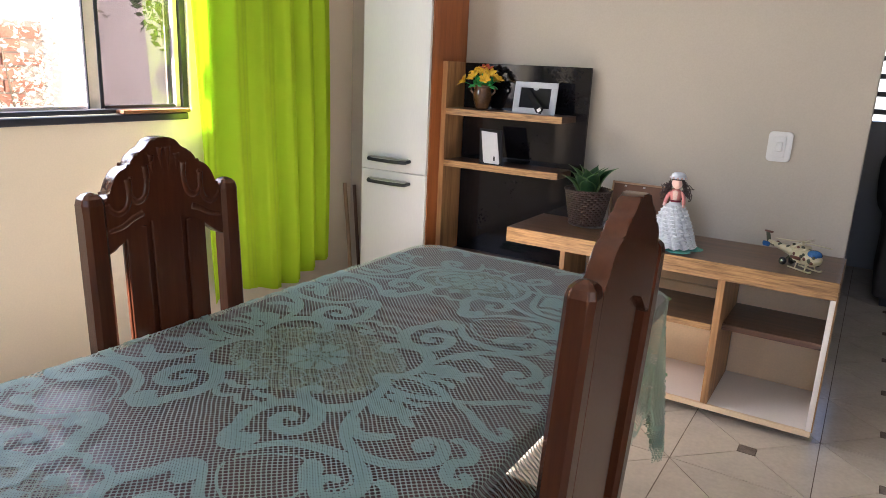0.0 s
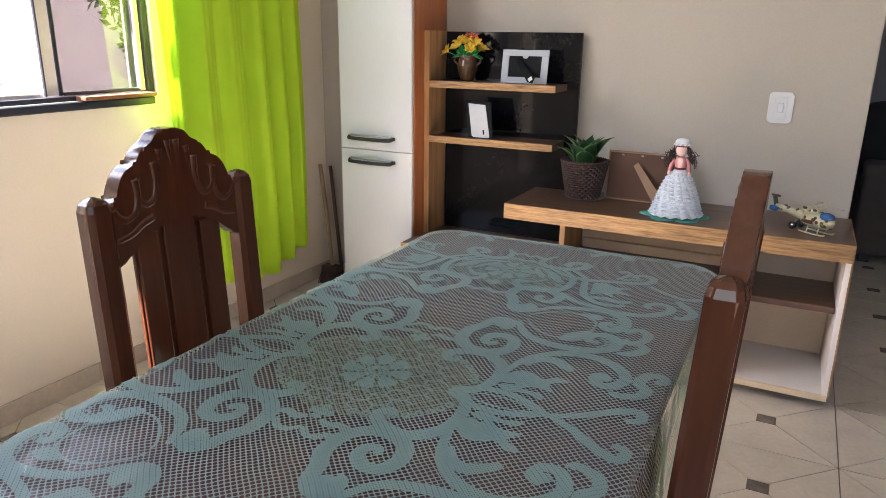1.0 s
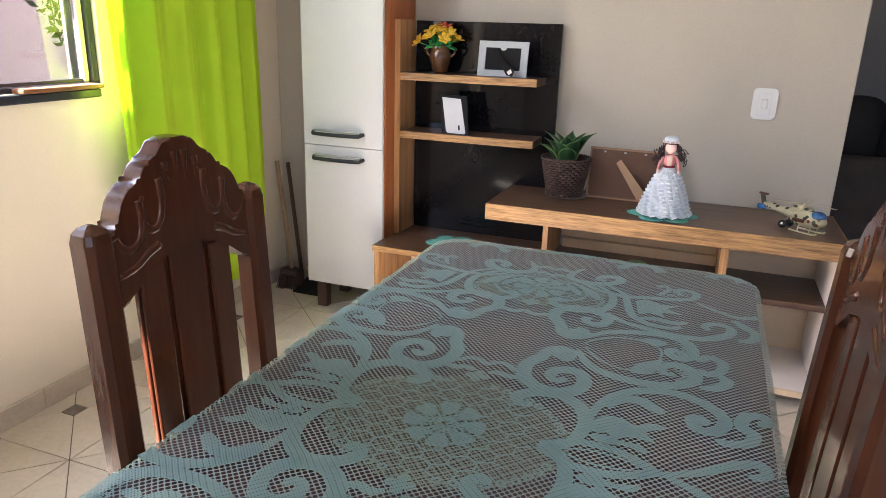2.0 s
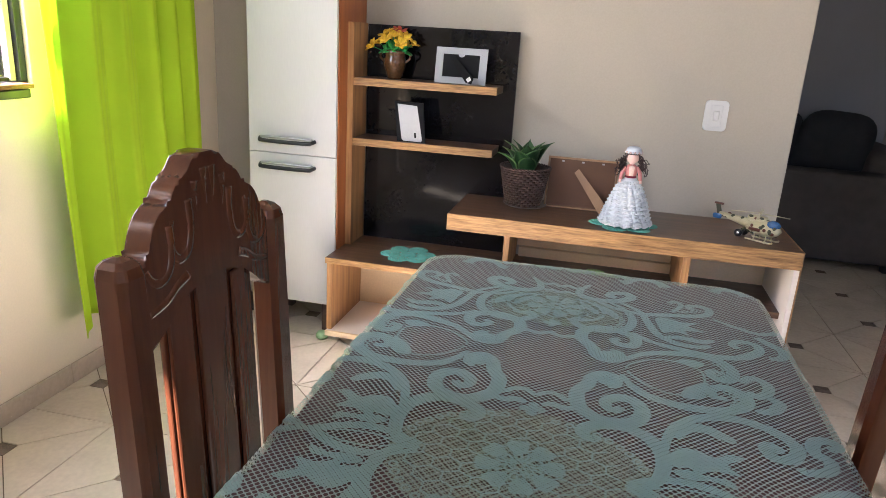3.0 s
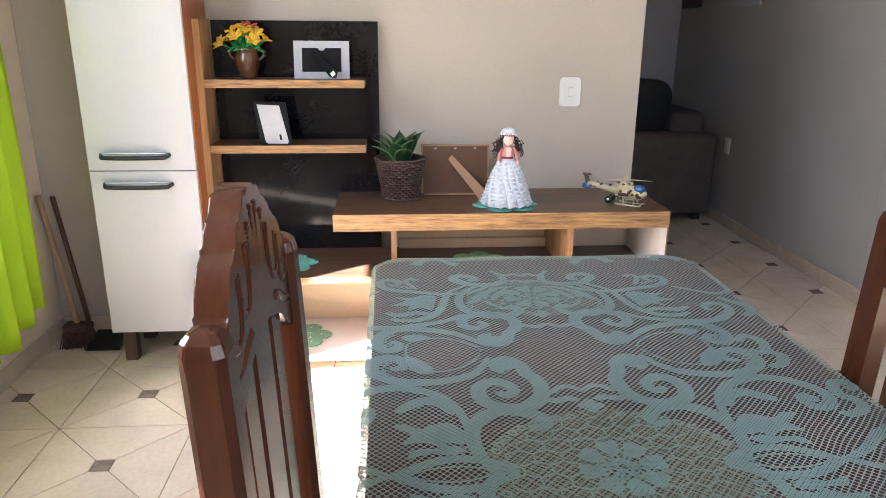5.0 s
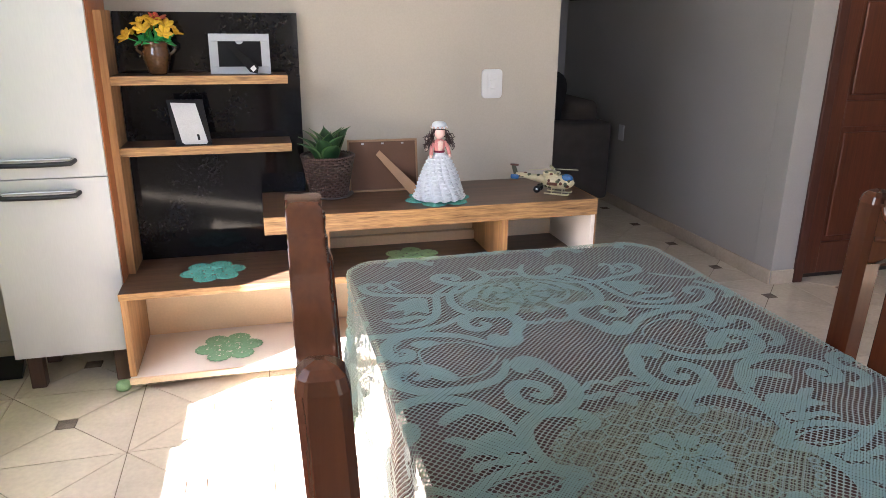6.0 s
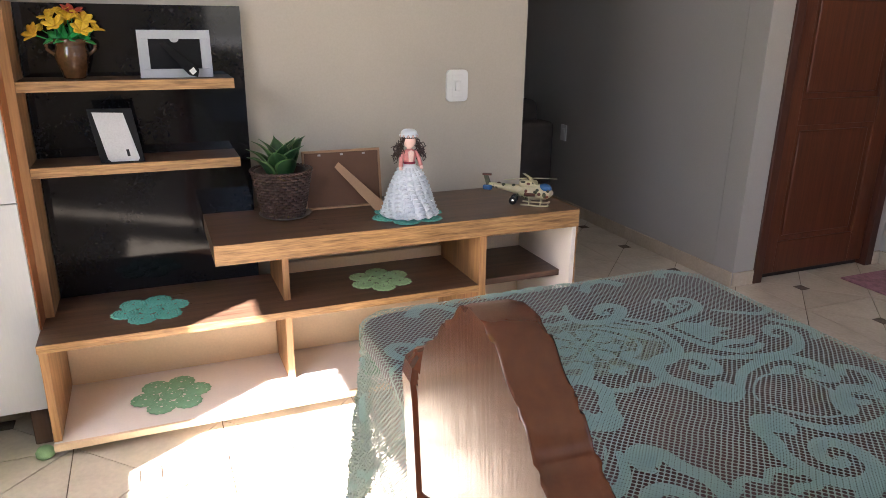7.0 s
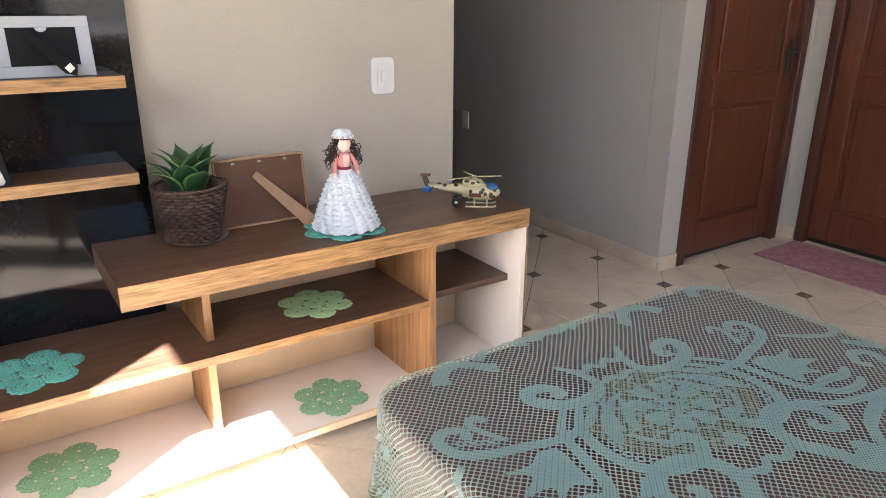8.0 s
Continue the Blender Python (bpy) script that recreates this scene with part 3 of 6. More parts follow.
def lay_tiles():
    big, small = mesh_of(tile_mesh("tile"), "floor_tile", TILE), mesh_of(tile_mesh("inset"), "inset_tile", ACCENT)
    rest_b, rest_s = bmesh.new(), bmesh.new()
    for i in range(-3, 12):
        for k in range(-11, 10):
            cx, cy = GX + (i + 0.5) * CELL, GY + (k + 0.5) * CELL
            if not (WX - 0.22 < cx < EX + 0.2 and SY - 0.2 < cy < FY + 0.2):
                continue
            if cx > 1.5 and cy > 3.6:
                continue
            near = -2.7 < cx < 2.2 and 1.7 < cy < 4.0 and not (0.2 < cx and cy < 2.2)
            for q in range(4):
                m = pose(cx, cy, 0, 0, 0, 90 * q)
                if near:
                    ob = new("tile", big)
                    ob.parent, ob.matrix_local = floor, m
                else:
                    t = tile_mesh("tile")
                    bmesh.ops.transform(t, matrix=m, verts=t.verts)
                    join(rest_b, t)
            if near:
                ob = new("inset_tile", small)
                ob.parent, ob.matrix_local = floor, pose(cx, cy, 0)
            else:
                t = tile_mesh("inset")
                bmesh.ops.translate(t, verts=t.verts, vec=(cx, cy, 0))
                join(rest_s, t)
    part("tiles", rest_b, TILE, floor)["kind"] = "stuff"
    part("inset_tiles", rest_s, ACCENT, floor)["kind"] = "stuff"


# ---------- tv stand ----------
def tv_stand():
    f = 2.83
    s = thing("tv_stand", (-0.84, 3.03, 0), "low wooden tv stand with dark tops and black back panel", "tv stand")
    L, R = -1.722, 0.045
    part("base_board", box(L, R, f + 0.012, 3.24, 0.045, 0.064, 0.001), RACK_WHITE, s, "pale bottom board")
    part("base_edge", box(L, R, f, f + 0.0115, 0.043, 0.065, 0.001), RACK_PALE, s)
    part("side_panel", box(L, L + 0.022, f + 0.02, 3.24, 0.0655, 0.3635, 0.001), RACK_SIDE, s)
    part("middle_board", box(L, -0.345, f + 0.004, 3.205, 0.365, 0.3885, 0.001), RACK_TOP, s, "dark walnut shelf top")
    part("middle_edge", box(L, -0.345, f, f + 0.0035, 0.3645, 0.3888, 0.0005), RACK_EDGE, s)
    part("upright", box(-1.722, -1.692, 3.040, 3.205, 0.389, 1.312, 0.001), RACK_SIDE, s)
    part("back_panel", box(-1.690, -1.050, 3.207, 3.225, 0.380, 1.310, 0.001), BLACKGLOSS, s, "glossy black back panel")
    for z in (1.068, 0.823):
        sh = part("shelf", box(-1.691, -1.102, 3.046, 3.206, z + 0.0005, z + 0.0295, 0.0005), RACK_TOP, s)
        part("shelf_edge", box(-1.691, -1.102, 3.040, 3.0455, z, z + 0.030, 0.0005), RACK_EDGE, sh)
    part("divider", box(-1.000, -0.977, 2.985, 3.22, 0.065, 0.3645, 0.001), RACK_SIDE, s)
    part("divider", box(-1.010, -0.988, 2.925, 3.20, 0.389, 0.569, 0.001), RACK_SIDE, s)
    part("divider", box(-0.344, -0.318, f + 0.003, 3.22, 0.065, 0.569, 0.001), RACK_SIDE, s)
    top = part("top_board", box(-1.222, R, f - 0.004, 3.245, 0.5695, 0.632, 0.001), RACK_TOP, s, "thick dark walnut top")
    part("top_edge", box(-1.222, R, f - 0.009, f - 0.0045, 0.569, 0.6325, 0.0006), RACK_EDGE, top, "rustic oak front edge")
    part("end_edge", box(R + 0.0003, R + 0.004, f - 0.004, 3.245, 0.569, 0.6325, 0.0006), RACK_EDGE, top)
    part("right_panel", box(R - 0.018, R, f + 0.003, 3.24, 0.065, 0.569, 0.001), RACK_WHITE, s, "white inner side")
    part("outer_panel", box(R + 0.0005, R + 0.005, f + 0.001, 3.24, 0.064, 0.5685, 0.0005), RACK_SIDE, s)
    part("small_shelf", box(-0.317, R - 0.019, 2.90, 3.22, 0.355, 0.378, 0.001), RACK_TOP, s)
    part("rear_board", box(L + 0.023, -1.001, 3.205, 3.215, 0.066, 0.364, 0.001), RACK_PALE, s)
    part("rear_board", box(-0.976, -0.345, 3.205, 3.215, 0.066, 0.364, 0.001), RACK_PALE, s)
    part("rear_board", box(-0.987, -0.345, 3.206, 3.216, 0.43, 0.568, 0.001), RACK_PALE, s)
    part("rear_board", box(-0.317, R - 0.019, 3.222, 3.232, 0.066, 0.568, 0.001), RACK_PALE, s)
    part("cleat", box(-1.10, -1.012, 3.06, 3.20, 0.535, 0.5685, 0.001), RACK_PALE, s)
    part("lower_cleat", box(-0.976, -0.345, 3.18, 3.204, 0.389, 0.43, 0.001), RACK_PALE, s)
    for x, y in ((-1.62, 2.93), (-1.62, 3.18), (-0.84, 2.93), (-0.12, 2.93), (-0.12, 3.18), (-0.84, 3.18)):
        c = part("caster", box(x - 0.016, x + 0.016, y - 0.014, y + 0.014, 0.026, 0.0445, 0.003), BLACKPLASTIC, s)
        w = lathe([(0.006, -0.012), (0.017, -0.010), (0.0175, 0.0), (0.017, 0.010), (0.006, 0.012)], (0, 0, 0), 16)
        bmesh.ops.transform(w, matrix=pose(x, y, 0.0178, 0, 90), verts=w.verts)
        part("wheel", w, BLACKPLASTIC, c)


tv_stand()


# ---------- tall kitchen cabinet ----------
def tall_cabinet():
    L, R, f = -2.090, -1.733, 2.930
    c = thing("tall_cabinet", (-1.91, 3.09, 0), "tall white two-door cabinet with reddish wood sides on dark legs", "cabinet")
    part("side_panel", box(R + 0.0005, R + 0.016, f + 0.02, 3.255, 0.139, 2.02, 0.001), CAB_WOOD, c, "reddish wood side")
    part("side_panel", box(L - 0.016, L - 0.0005, f + 0.02, 3.255, 0.139, 2.02, 0.001), CAB_WOOD, c)
    part("body", box(L, R, f + 0.021, 3.25, 0.141, 2.018, 0.001), CAB_WHITE, c)
    for z0, z1, hz in ((0.139, 0.7780, 0.724), (0.7810, 2.02, 0.832)):
        d = part("cabinet_door", box(L - 0.012, R + 0.012, f, f + 0.018, z0, z1, 0.0015), CAB_WHITE, c)
        path = smooth_line([(-2.052, f - 0.001, hz + 0.005), (-2.045, f - 0.022, hz + 0.002), (-2.030, f - 0.028, hz), (-1.93, f - 0.030, hz - 0.001), (-1.832, f - 0.028, hz), (-1.817, f - 0.022, hz + 0.002), (-1.810, f - 0.001, hz + 0.005)], 5)
        bm = tube(path, 0.0066, 8)
        for v in bm.verts:
            v.co.z = hz + (v.co.z - hz) * 1.25
        h = part("handle", bm, BLACKPLASTIC, d, "dark bow handle", True)
        part("handle_cap", box(-2.044, -1.818, f - 0.020, f - 0.0005, hz + 0.009, hz + 0.017, 0.003), STEEL, h, "brushed steel strip")
    for x in (L + 0.035, R - 0.035):
        for y in (f + 0.06, 3.20):
            part("leg", box(x - 0.025, x + 0.025, y - 0.022, y + 0.022, 0.0, 0.1405, 0.004), CAB_LEG, c)


tall_cabinet()


# ---------- curtain, brush and pole ----------
def curtain():
    c = thing("curtain", (-2.36, 2.55, 0.2), "lime green curtain hanging in soft folds beside the window", "curtain")
    bm = bmesh.new()
    nu, nv = 150, 44
    rows = []
    for j in range(nv + 1):
        v = j / nv
        z = 2.50 - v * 2.28
        row = []
        for i in range(nu + 1):
            u = i / nu
            left = 2.115 + 0.12 * max(0.0, v - 0.42)
            y = left + u * (2.985 - left + 0.01 * math.sin(3 * v))
            ph = 2 * math.pi * (3.0 * u + 2.6 * u * u + 0.10 * math.sin(3.1 * u + 1.1 * v)) + 0.6 * v
            amp = (0.034 + 0.016 * v) * (1.0 - 0.45 * u) * (0.80 + 0.20 * math.sin(9 * u + 1))
            x = -2.372 + amp * (math.sin(ph) + 0.30 * math.sin(2 * ph + 0.7)) + 0.003 * math.sin(4.3 * ph + 1 + v * 2) + 0.010 * math.sin(5 * v + 4 * u)
            dz = 0.035 * v ** 6 * math.sin(7.5 * u + 0.4) - 0.03 * v ** 8 * (1 - u)
            row.append(bm.verts.new((x, y, z + dz)))
        rows.append(row)
    for a, b in zip(rows, rows[1:]):
        for i in range(nu):
            bm.faces.new((a[i], a[i + 1], b[i + 1], b[i]))
    ob = part("panel", bm, CURTAIN, c, "", True)
    sol = ob.modifiers.new("thick", "SOLIDIFY")
    sol.thickness = 0.0012
    part("rod", tube([(-2.372, 2.0, 2.515), (-2.372, 3.1, 2.515)], 0.012, 12), STEEL, c, "", True)
    for y in (2.06, 3.05):
        part("bracket", box(WX, -2.36, y - 0.01, y + 0.01, 2.498, 2.508, 0.002), STEEL, c)


curtain()


def broom():
    b = thing("broom", (-2.31, 3.12, 0), "old broom with a pale wooden handle standing in the corner", "broom")
    part("handle", tube([(-2.315, 3.12, 0.09), (-2.37, 3.16, 0.36), (-2.425, 3.19, 0.63)], 0.011, 10), BROOMHANDLE, b, "", True)
    part("block", box(-2.37, -2.26, 3.085, 3.15, 0.07, 0.105, 0.012), BROOMFIBRE, b)
    bm = bmesh.new()
    rnd = random.Random(3)
    for k in range(150):
        x, y = -2.315 + rnd.uniform(-0.05, 0.05), 3.118 + rnd.uniform(-0.028, 0.028)
        tube([(x, y, 0.08), (-2.315 + (x + 2.315) * 1.35 + rnd.uniform(-.006, .006), 3.118 + (y - 3.118) * 1.4, 0.0)], 0.0022, 4, bm)
    part("bristles", bm, BROOMFIBRE, b)
    d = thing("dustpan", (-2.2, 3.15, 0), "dark dustpan with a brown wooden handle leaning in the corner", "dustpan")
    part("stick", tube([(-2.285, 3.165, 0.05), (-2.335, 3.195, 0.33), (-2.385, 3.225, 0.62)], 0.010, 10), CAB_LEG, d, "", True)
    part("pan", slab([(-0.07, 0), (0.07, 0), (0.055, 0.11), (-0.055, 0.11)], 0.05, lambda a, q, c: Vector((-2.205 + a, 3.06 + q, 0.002 + c * (0.2 + 0.8 * q / 0.11))), 0.004), BLACKPLASTIC, d)


broom()


# ---------- chairs ----------
def chair_model():
    c = thing("dining_chair", (0, 0, 0), "dark red-brown varnished wooden dining chair with a carved crest", "chair", "chairs round the table")
    W = 0.155

    def lean(z):                       # how far the back comes forward below the knobs
        return 0.028 * (1.047 - z) / 0.6 if z > 0.45 else 0.028 - 0.03 * (0.45 - z) / 0.45

    for s in (-1, 1):
        bm = bmesh.new()
        rings = []
        prof = [(0.0, 0.020), (0.2, 0.021), (0.45, 0.023), (0.62, 0.024), (0.85, 0.024), (0.98, 0.0235), (1.004, 0.024), (1.016, 0.021), (1.023, 0.014), (1.027, 0.004)]
        for z, r in prof:
            ring = []
            for k in range(8):
                u, v = ((1, -0.62), (1, 0.62), (0.62, 1), (-0.62, 1), (-1, 0.62), (-1, -0.62), (-0.62, -1), (0.62, -1))[k]
                ring.append(bm.verts.new((lean(z) + r * u * 0.94, s * W + r * v * 0.94, z)))
            rings.append(ring)
        for a, b in zip(rings, rings[1:]):
            for k in range(8):
                bm.faces.new((a[k], a[(k + 1) % 8], b[(k + 1) % 8], b[k]))
        bm.faces.new(rings[0][::-1])
        bm.faces.new(rings[-1])
        edges = [e for e in bm.edges if abs(e.verts[0].co.z - e.verts[1].co.z) > 0.01]
        bmesh.ops.bevel(bm, geom=edges, offset=0.0018, segments=1, affect="EDGES")
        part("post", bm, CHAIR, c)

    half = [(0.000, 1.1235), (0.018, 1.1225), (0.030, 1.116), (0.040, 1.105), (0.048, 1.1), (0.060, 1.094), (0.070, 1.083), (0.077, 1.072), (0.086, 1.068), (0.099, 1.061), (0.110, 1.048), (0.118, 1.031), (0.123, 1.019), (0.132, 1.011), (0.136, 1.002)]
    under = [(0.136, 0.901), (0.120, 0.908), (0.105, 0.921), (0.090, 0.938), (0.070, 0.952), (0.045, 0.96), (0.020, 0.963)]
    half = [(p.x, p.y) for p in smooth_line([(y, z, 0) for y, z in half], 3)]
    line = half + under
    outline = [(y, z) for y, z in line] + [(-y, z) for y, z in reversed(line) if y > 0]
    bm = slab(outline, 0.034, lambda a, b, k: Vector((lean(b) - 0.020 + k, a, b)), 0.0045)
    bm.normal_update()
    for f in bm.faces:
        f.smooth = abs(f.normal.x) < 0.95
    crest = part("crest_rail", bm, CHAIR, c)

    def carve(pts, r0, r1, sunk):
        n = len(pts)
        p3 = [Vector((lean(b) + sunk, a, b)) for a, b in pts]
        return tube(p3, r0, 10, taper=[r0 + (r1 - r0) * i / (n - 1) for i in range(n)])

    for s in (-1, 1):
        for lobe in (((0.044, 1.070), (0.042, 1.036), (0.050, 1.008), (0.066, 1.000), (0.079, 1.012), (0.082, 1.034), (0.076, 1.050)),
                     ((0.083, 1.046), (0.082, 1.014), (0.090, 0.990), (0.106, 0.981), (0.121, 0.988), (0.129, 1.002)),
                     ((0.056, 0.976), (0.078, 0.968), (0.100, 0.955), (0.130, 0.948))):
            pts = [(s * p.x, p.y) for p in smooth_line([(y, z, 0) for y, z in lobe], 6)]
            part("scroll", carve(pts, 0.0105, 0.0085, 0.0068), CHAIR, crest, "", True)
        for k, (a, b) in enumerate(((0.009, 1.104), (0.029, 1.090))):
            end = (0.005 + 0.015 * k, 1.036 - 0.004 * k)
            pts = [(p.x, p.y) for p in smooth_line([(s * a, b, 0), (s * (a * 0.75 + end[0] * 0.4), (b + end[1]) / 2 + 0.008, 0), (s * end[0], end[1], 0)], 6)]
            part("flute", carve(pts, 0.0125, 0.0085, 0.0046), CHAIR, crest, "", True)
    part("splat", slab([(-0.094, 0.50), (0.094, 0.50), (0.094, 0.946), (0.070, 0.972), (-0.070, 0.972), (-0.094, 0.946)], 0.009, lambda a, b, k: Vector((lean(b) - 0.009 + k, a, b)), 0.002), CHAIR, c)
    for a0, a1 in ((-0.092, -0.046), (-0.035, 0.035), (0.046, 0.092)):
        top = 0.948 if abs(a0 + a1) > 0.02 else 0.968
        part("splat_slat", slab([(a0, 0.505), (a1, 0.505), (a1, top), ((a0 + a1) / 2, top + 0.004), (a0, top)], 0.007, lambda a, b, k: Vector((lean(b) + 0.0005 + k, a, b)), 0.003), CHAIR, c)
    part("back_rail", slab([(-0.136, 0.485), (0.136, 0.485), (0.136, 0.535), (-0.136, 0.535)], 0.026, lambda a, b, k: Vector((lean(b) - 0.014 + k, a, b)), 0.004), CHAIR, c)
    part("seat", slab([(0.075, -0.185), (0.46, -0.215), (0.475, -0.20), (0.475, 0.20), (0.46, 0.215), (0.075, 0.185)], 0.035, lambda a, b, k: Vector((a, b, 0.43 + k)), 0.008), CHAIR, c)
    for s in (-1, 1):
        part("apron", box(0.11, 0.43, s * 0.178 - 0.011, s * 0.178 + 0.011, 0.36, 0.4295, 0.003), CHAIR, c)
        part("leg", slab([(-0.021, 0.0), (0.021, 0.0), (0.024, 0.428), (-0.024, 0.428)], 0.042, lambda a, b, k: Vector((0.43 + a, s * 0.18 - 0.021 + k, b)), 0.004), CHAIR, c)
        part("stretcher", box(0.09, 0.41, s * 0.165 - 0.009, s * 0.165 + 0.009, 0.16, 0.19, 0.004), CHAIR, c)
    part("front_apron", box(0.42, 0.44, -0.158, 0.158, 0.36, 0.4295, 0.003), CHAIR, c)
    return c


chair = chair_model()
copy_thing(chair, pose(-0.224, 1.165, 0, 0, 0, 180))
chair.matrix_basis = pose(-1.172, 1.076, 0, 0, 0, -3.6)

# ---------- dining table and lace cloth ----------
TX0, TX1, TY0, TY1, TZ = -1.050, -0.300, 0.215, 1.897, 0.764


def dining_table():
    t = thing("dining_table", ((TX0 + TX1) / 2, (TY0 + TY1) / 2, 0), "brown wooden dining table under a lace cloth", "table")
    r = 0.06
    out = []
    for cx, cy, a0 in ((TX1 - r, TY1 - r, 0), (TX0 + r, TY1 - r, 90), (TX0 + r, TY0 + r, 180), (TX1 - r, TY0 + r, 270)):
        for k in range(7):
            a = radians(a0 + 15 * k)
            out.append((cx + (r - 0.004) * math.cos(a), cy + (r - 0.004) * math.sin(a)))
    part("tabletop", slab(out, 0.034, lambda a, b, c: Vector((a, b, TZ - 0.038 + c)), 0.005), TABLEWOOD, t)
    for x in (TX0 + 0.10, TX1 - 0.10):
        for y in (TY0 + 0.12, TY1 - 0.12):
            part("leg", lathe([(0.030, 0.0), (0.034, 0.02), (0.026, 0.08), (0.036, 0.30), (0.024, 0.40), (0.038, 0.50), (0.038, TZ - 0.039)], (x, y, 0), 16), CHAIR, t, "", True)
    for x in (TX0 + 0.10, TX1 - 0.10):
        part("apron", box(x - 0.012, x + 0.012, TY0 + 0.16, TY1 - 0.16, TZ - 0.13, TZ - 0.0385, 0.003), CHAIR, t)
    for y in (TY0 + 0.12, TY1 - 0.12):
        part("apron", box(TX0 + 0.14, TX1 - 0.14, y - 0.012, y + 0.012, TZ - 0.13, TZ - 0.0385, 0.003), CHAIR, t)


dining_table()
CX, CY, HANG = -0.728, 1.054, 0.34
RC = 0.075


def cloth_at(x, y, lift=0.0):
    """Where the point (x, y) of the flat cloth lies once it is draped over the table."""
    qx = min(max(x, TX0 + RC), TX1 - RC)
    qy = min(max(y, TY0 + RC), TY1 - RC)
    dx, dy = x - qx, y - qy
    d = math.hypot(dx, dy)
    ripple = 0.0012 * math.sin(23 * x + 5) * math.sin(17 * y)
    if d <= RC:
        return Vector((x, y, TZ + 0.003 + ripple + lift))
    nx, ny = dx / d, dy / d
    over = d - RC
    b = 0.007
    corner = min(abs(nx), abs(ny)) * 1.414
    if over < b * math.pi / 2:
        a = over / b
        out, drop = b * math.sin(a), b * (1 - math.cos(a))
    else:
        out, drop = b, b + over - b * math.pi / 2
    along = x * abs(ny) + y * abs(nx)
    fold = (0.005 + 0.016 * corner) * min(1.0, drop / 0.25)
    out += drop * 0.12 * corner - 0.012 * min(1.0, drop / 0.06) * (1 - corner) + fold * (math.sin(38 * along + 2.0 * math.sin(6 * along)) - 0.6) + lift
    px, py = qx + nx * RC, qy + ny * RC
    return Vector((px + nx * out, py + ny * out, TZ + 0.003 - drop + ripple))


def cloth_sheet(x0, x1, y0, y1, step, lift=0.0, keep=None):
    nx, ny = max(1, round((x1 - x0) / step)), max(1, round((y1 - y0) / step))
    verts, flat, faces = [], [], []
    for j in range(ny + 1):
        for i in range(nx + 1):
            x, y = x0 + (x1 - x0) * i / nx, y0 + (y1 - y0) * j / ny
            verts.append(cloth_at(x, y, lift))
            flat.append((x, y))
    for j in range(ny):
        for i in range(nx):
            k = j * (nx + 1) + i
            f = (k, k + 1, k + nx + 2, k + nx + 1)
            if keep is None or keep(*[sum(flat[q][w] for q in f) / 4 for w in (0, 1)]):
                faces.append(f)
    return verts, flat, faces


def cloth_mesh(name, verts, flat, faces, material):
    me = bpy.data.meshes.new(name)
    me.from_pydata(verts, [], faces)
    uv = me.uv_layers.new(name="cloth")
    loops = np.zeros(len(me.loops), dtype=np.int32)
    me.loops.foreach_get("vertex_index", loops)
    uv.data.foreach_set("uv", np.array(flat, dtype=np.float32)[loops].ravel())
    me.polygons.foreach_set("use_smooth", [True] * len(me.polygons))
    me.materials.append(material)
    return new(name, me)


def scallop(x, y):
    """Wavy hem of the cloth."""
    ex = min(x - (TX0 - HANG), (TX1 + HANG) - x)
    ey = min(y - (TY0 - HANG), (TY1 + HANG) - y)
    return min(ex - 0.018 * abs(math.sin(y * 26)), ey - 0.018 * abs(math.sin(x * 26))) > 0


lace_cloth = thing("lace_tablecloth", (CX, CY, TZ), "aqua lace tablecloth with scrolls and flowers over the table", "tablecloth")
net = cloth_mesh("net", *cloth_sheet(TX0 - HANG, TX1 + HANG, TY0 - HANG, TY1 + HANG, 0.011, 0.0, scallop), NET)
net.parent, net.matrix_parent_inverse = lace_cloth, Matrix.Translation((-CX, -CY, -TZ))


class Motifs:
    """Flat shapes of the lace, laid on the draped cloth."""

    def __init__(self):
        self.v, self.f, self.flat = [], [], []

    def ribbon(self, pts, w, closed=False, lift=0.0012):
        n = len(pts)
        if n < 2:
            return
        start = len(self.v)
        for i, p in enumerate(pts):
            a, b = (pts[i - 1], pts[(i + 1) % n]) if closed else (pts[max(0, i - 1)], pts[min(n - 1, i + 1)])
            d = Vector((b[0] - a[0], b[1] - a[1]))
            if d.length < 1e-9:
                d = Vector((1, 0))
            d.normalize()
            ww = w(i / (n - 1)) if callable(w) else w
            ww = ww / 2
            for s in (-1, 1):
                x, y = p[0] - s * d.y * ww, p[1] + s * d.x * ww
                self.v.append(cloth_at(x, y, lift))
                self.flat.append((x, y))
        for i in range(n if closed else n - 1):
            k, m = start + 2 * i, start + 2 * ((i + 1) % n)
            self.f.append((k, k + 1, m + 1, m))

    def blob(self, pts, lift=0.0012):
        """A filled shape round its middle."""
        cx, cy = sum(p[0] for p in pts) / len(pts), sum(p[1] for p in pts) / len(pts)
        start = len(self.v)
        self.v.append(cloth_at(cx, cy, lift))
        self.flat.append((cx, cy))
        for p in pts:
            self.v.append(cloth_at(p[0], p[1], lift))
            self.flat.append((p[0], p[1]))
        n = len(pts)
        for i in range(n):
            self.f.append((start, start + 1 + i, start + 1 + (i + 1) % n))


def line2(points, per=7, closed=False):
    return [(p.x, p.y) for p in smooth_line([(a, b, 0) for a, b in points], per, closed)]


# ---------- lace motifs ----------
def swell(a, m, b):
    """Width of a scroll: a at its root, m in its sweep, b at its rolled end."""
    return lambda t: 1.05 * (a + (m - a) * math.sin(math.pi * t) ** 0.7 if t < 0.5 else b + (m - b) * math.sin(math.pi * t) ** 0.7)


def loop(cx, cy, r):
    return [(cx + r * math.cos(q * 0.785), cy + r * math.sin(q * 0.785)) for q in range(9)]


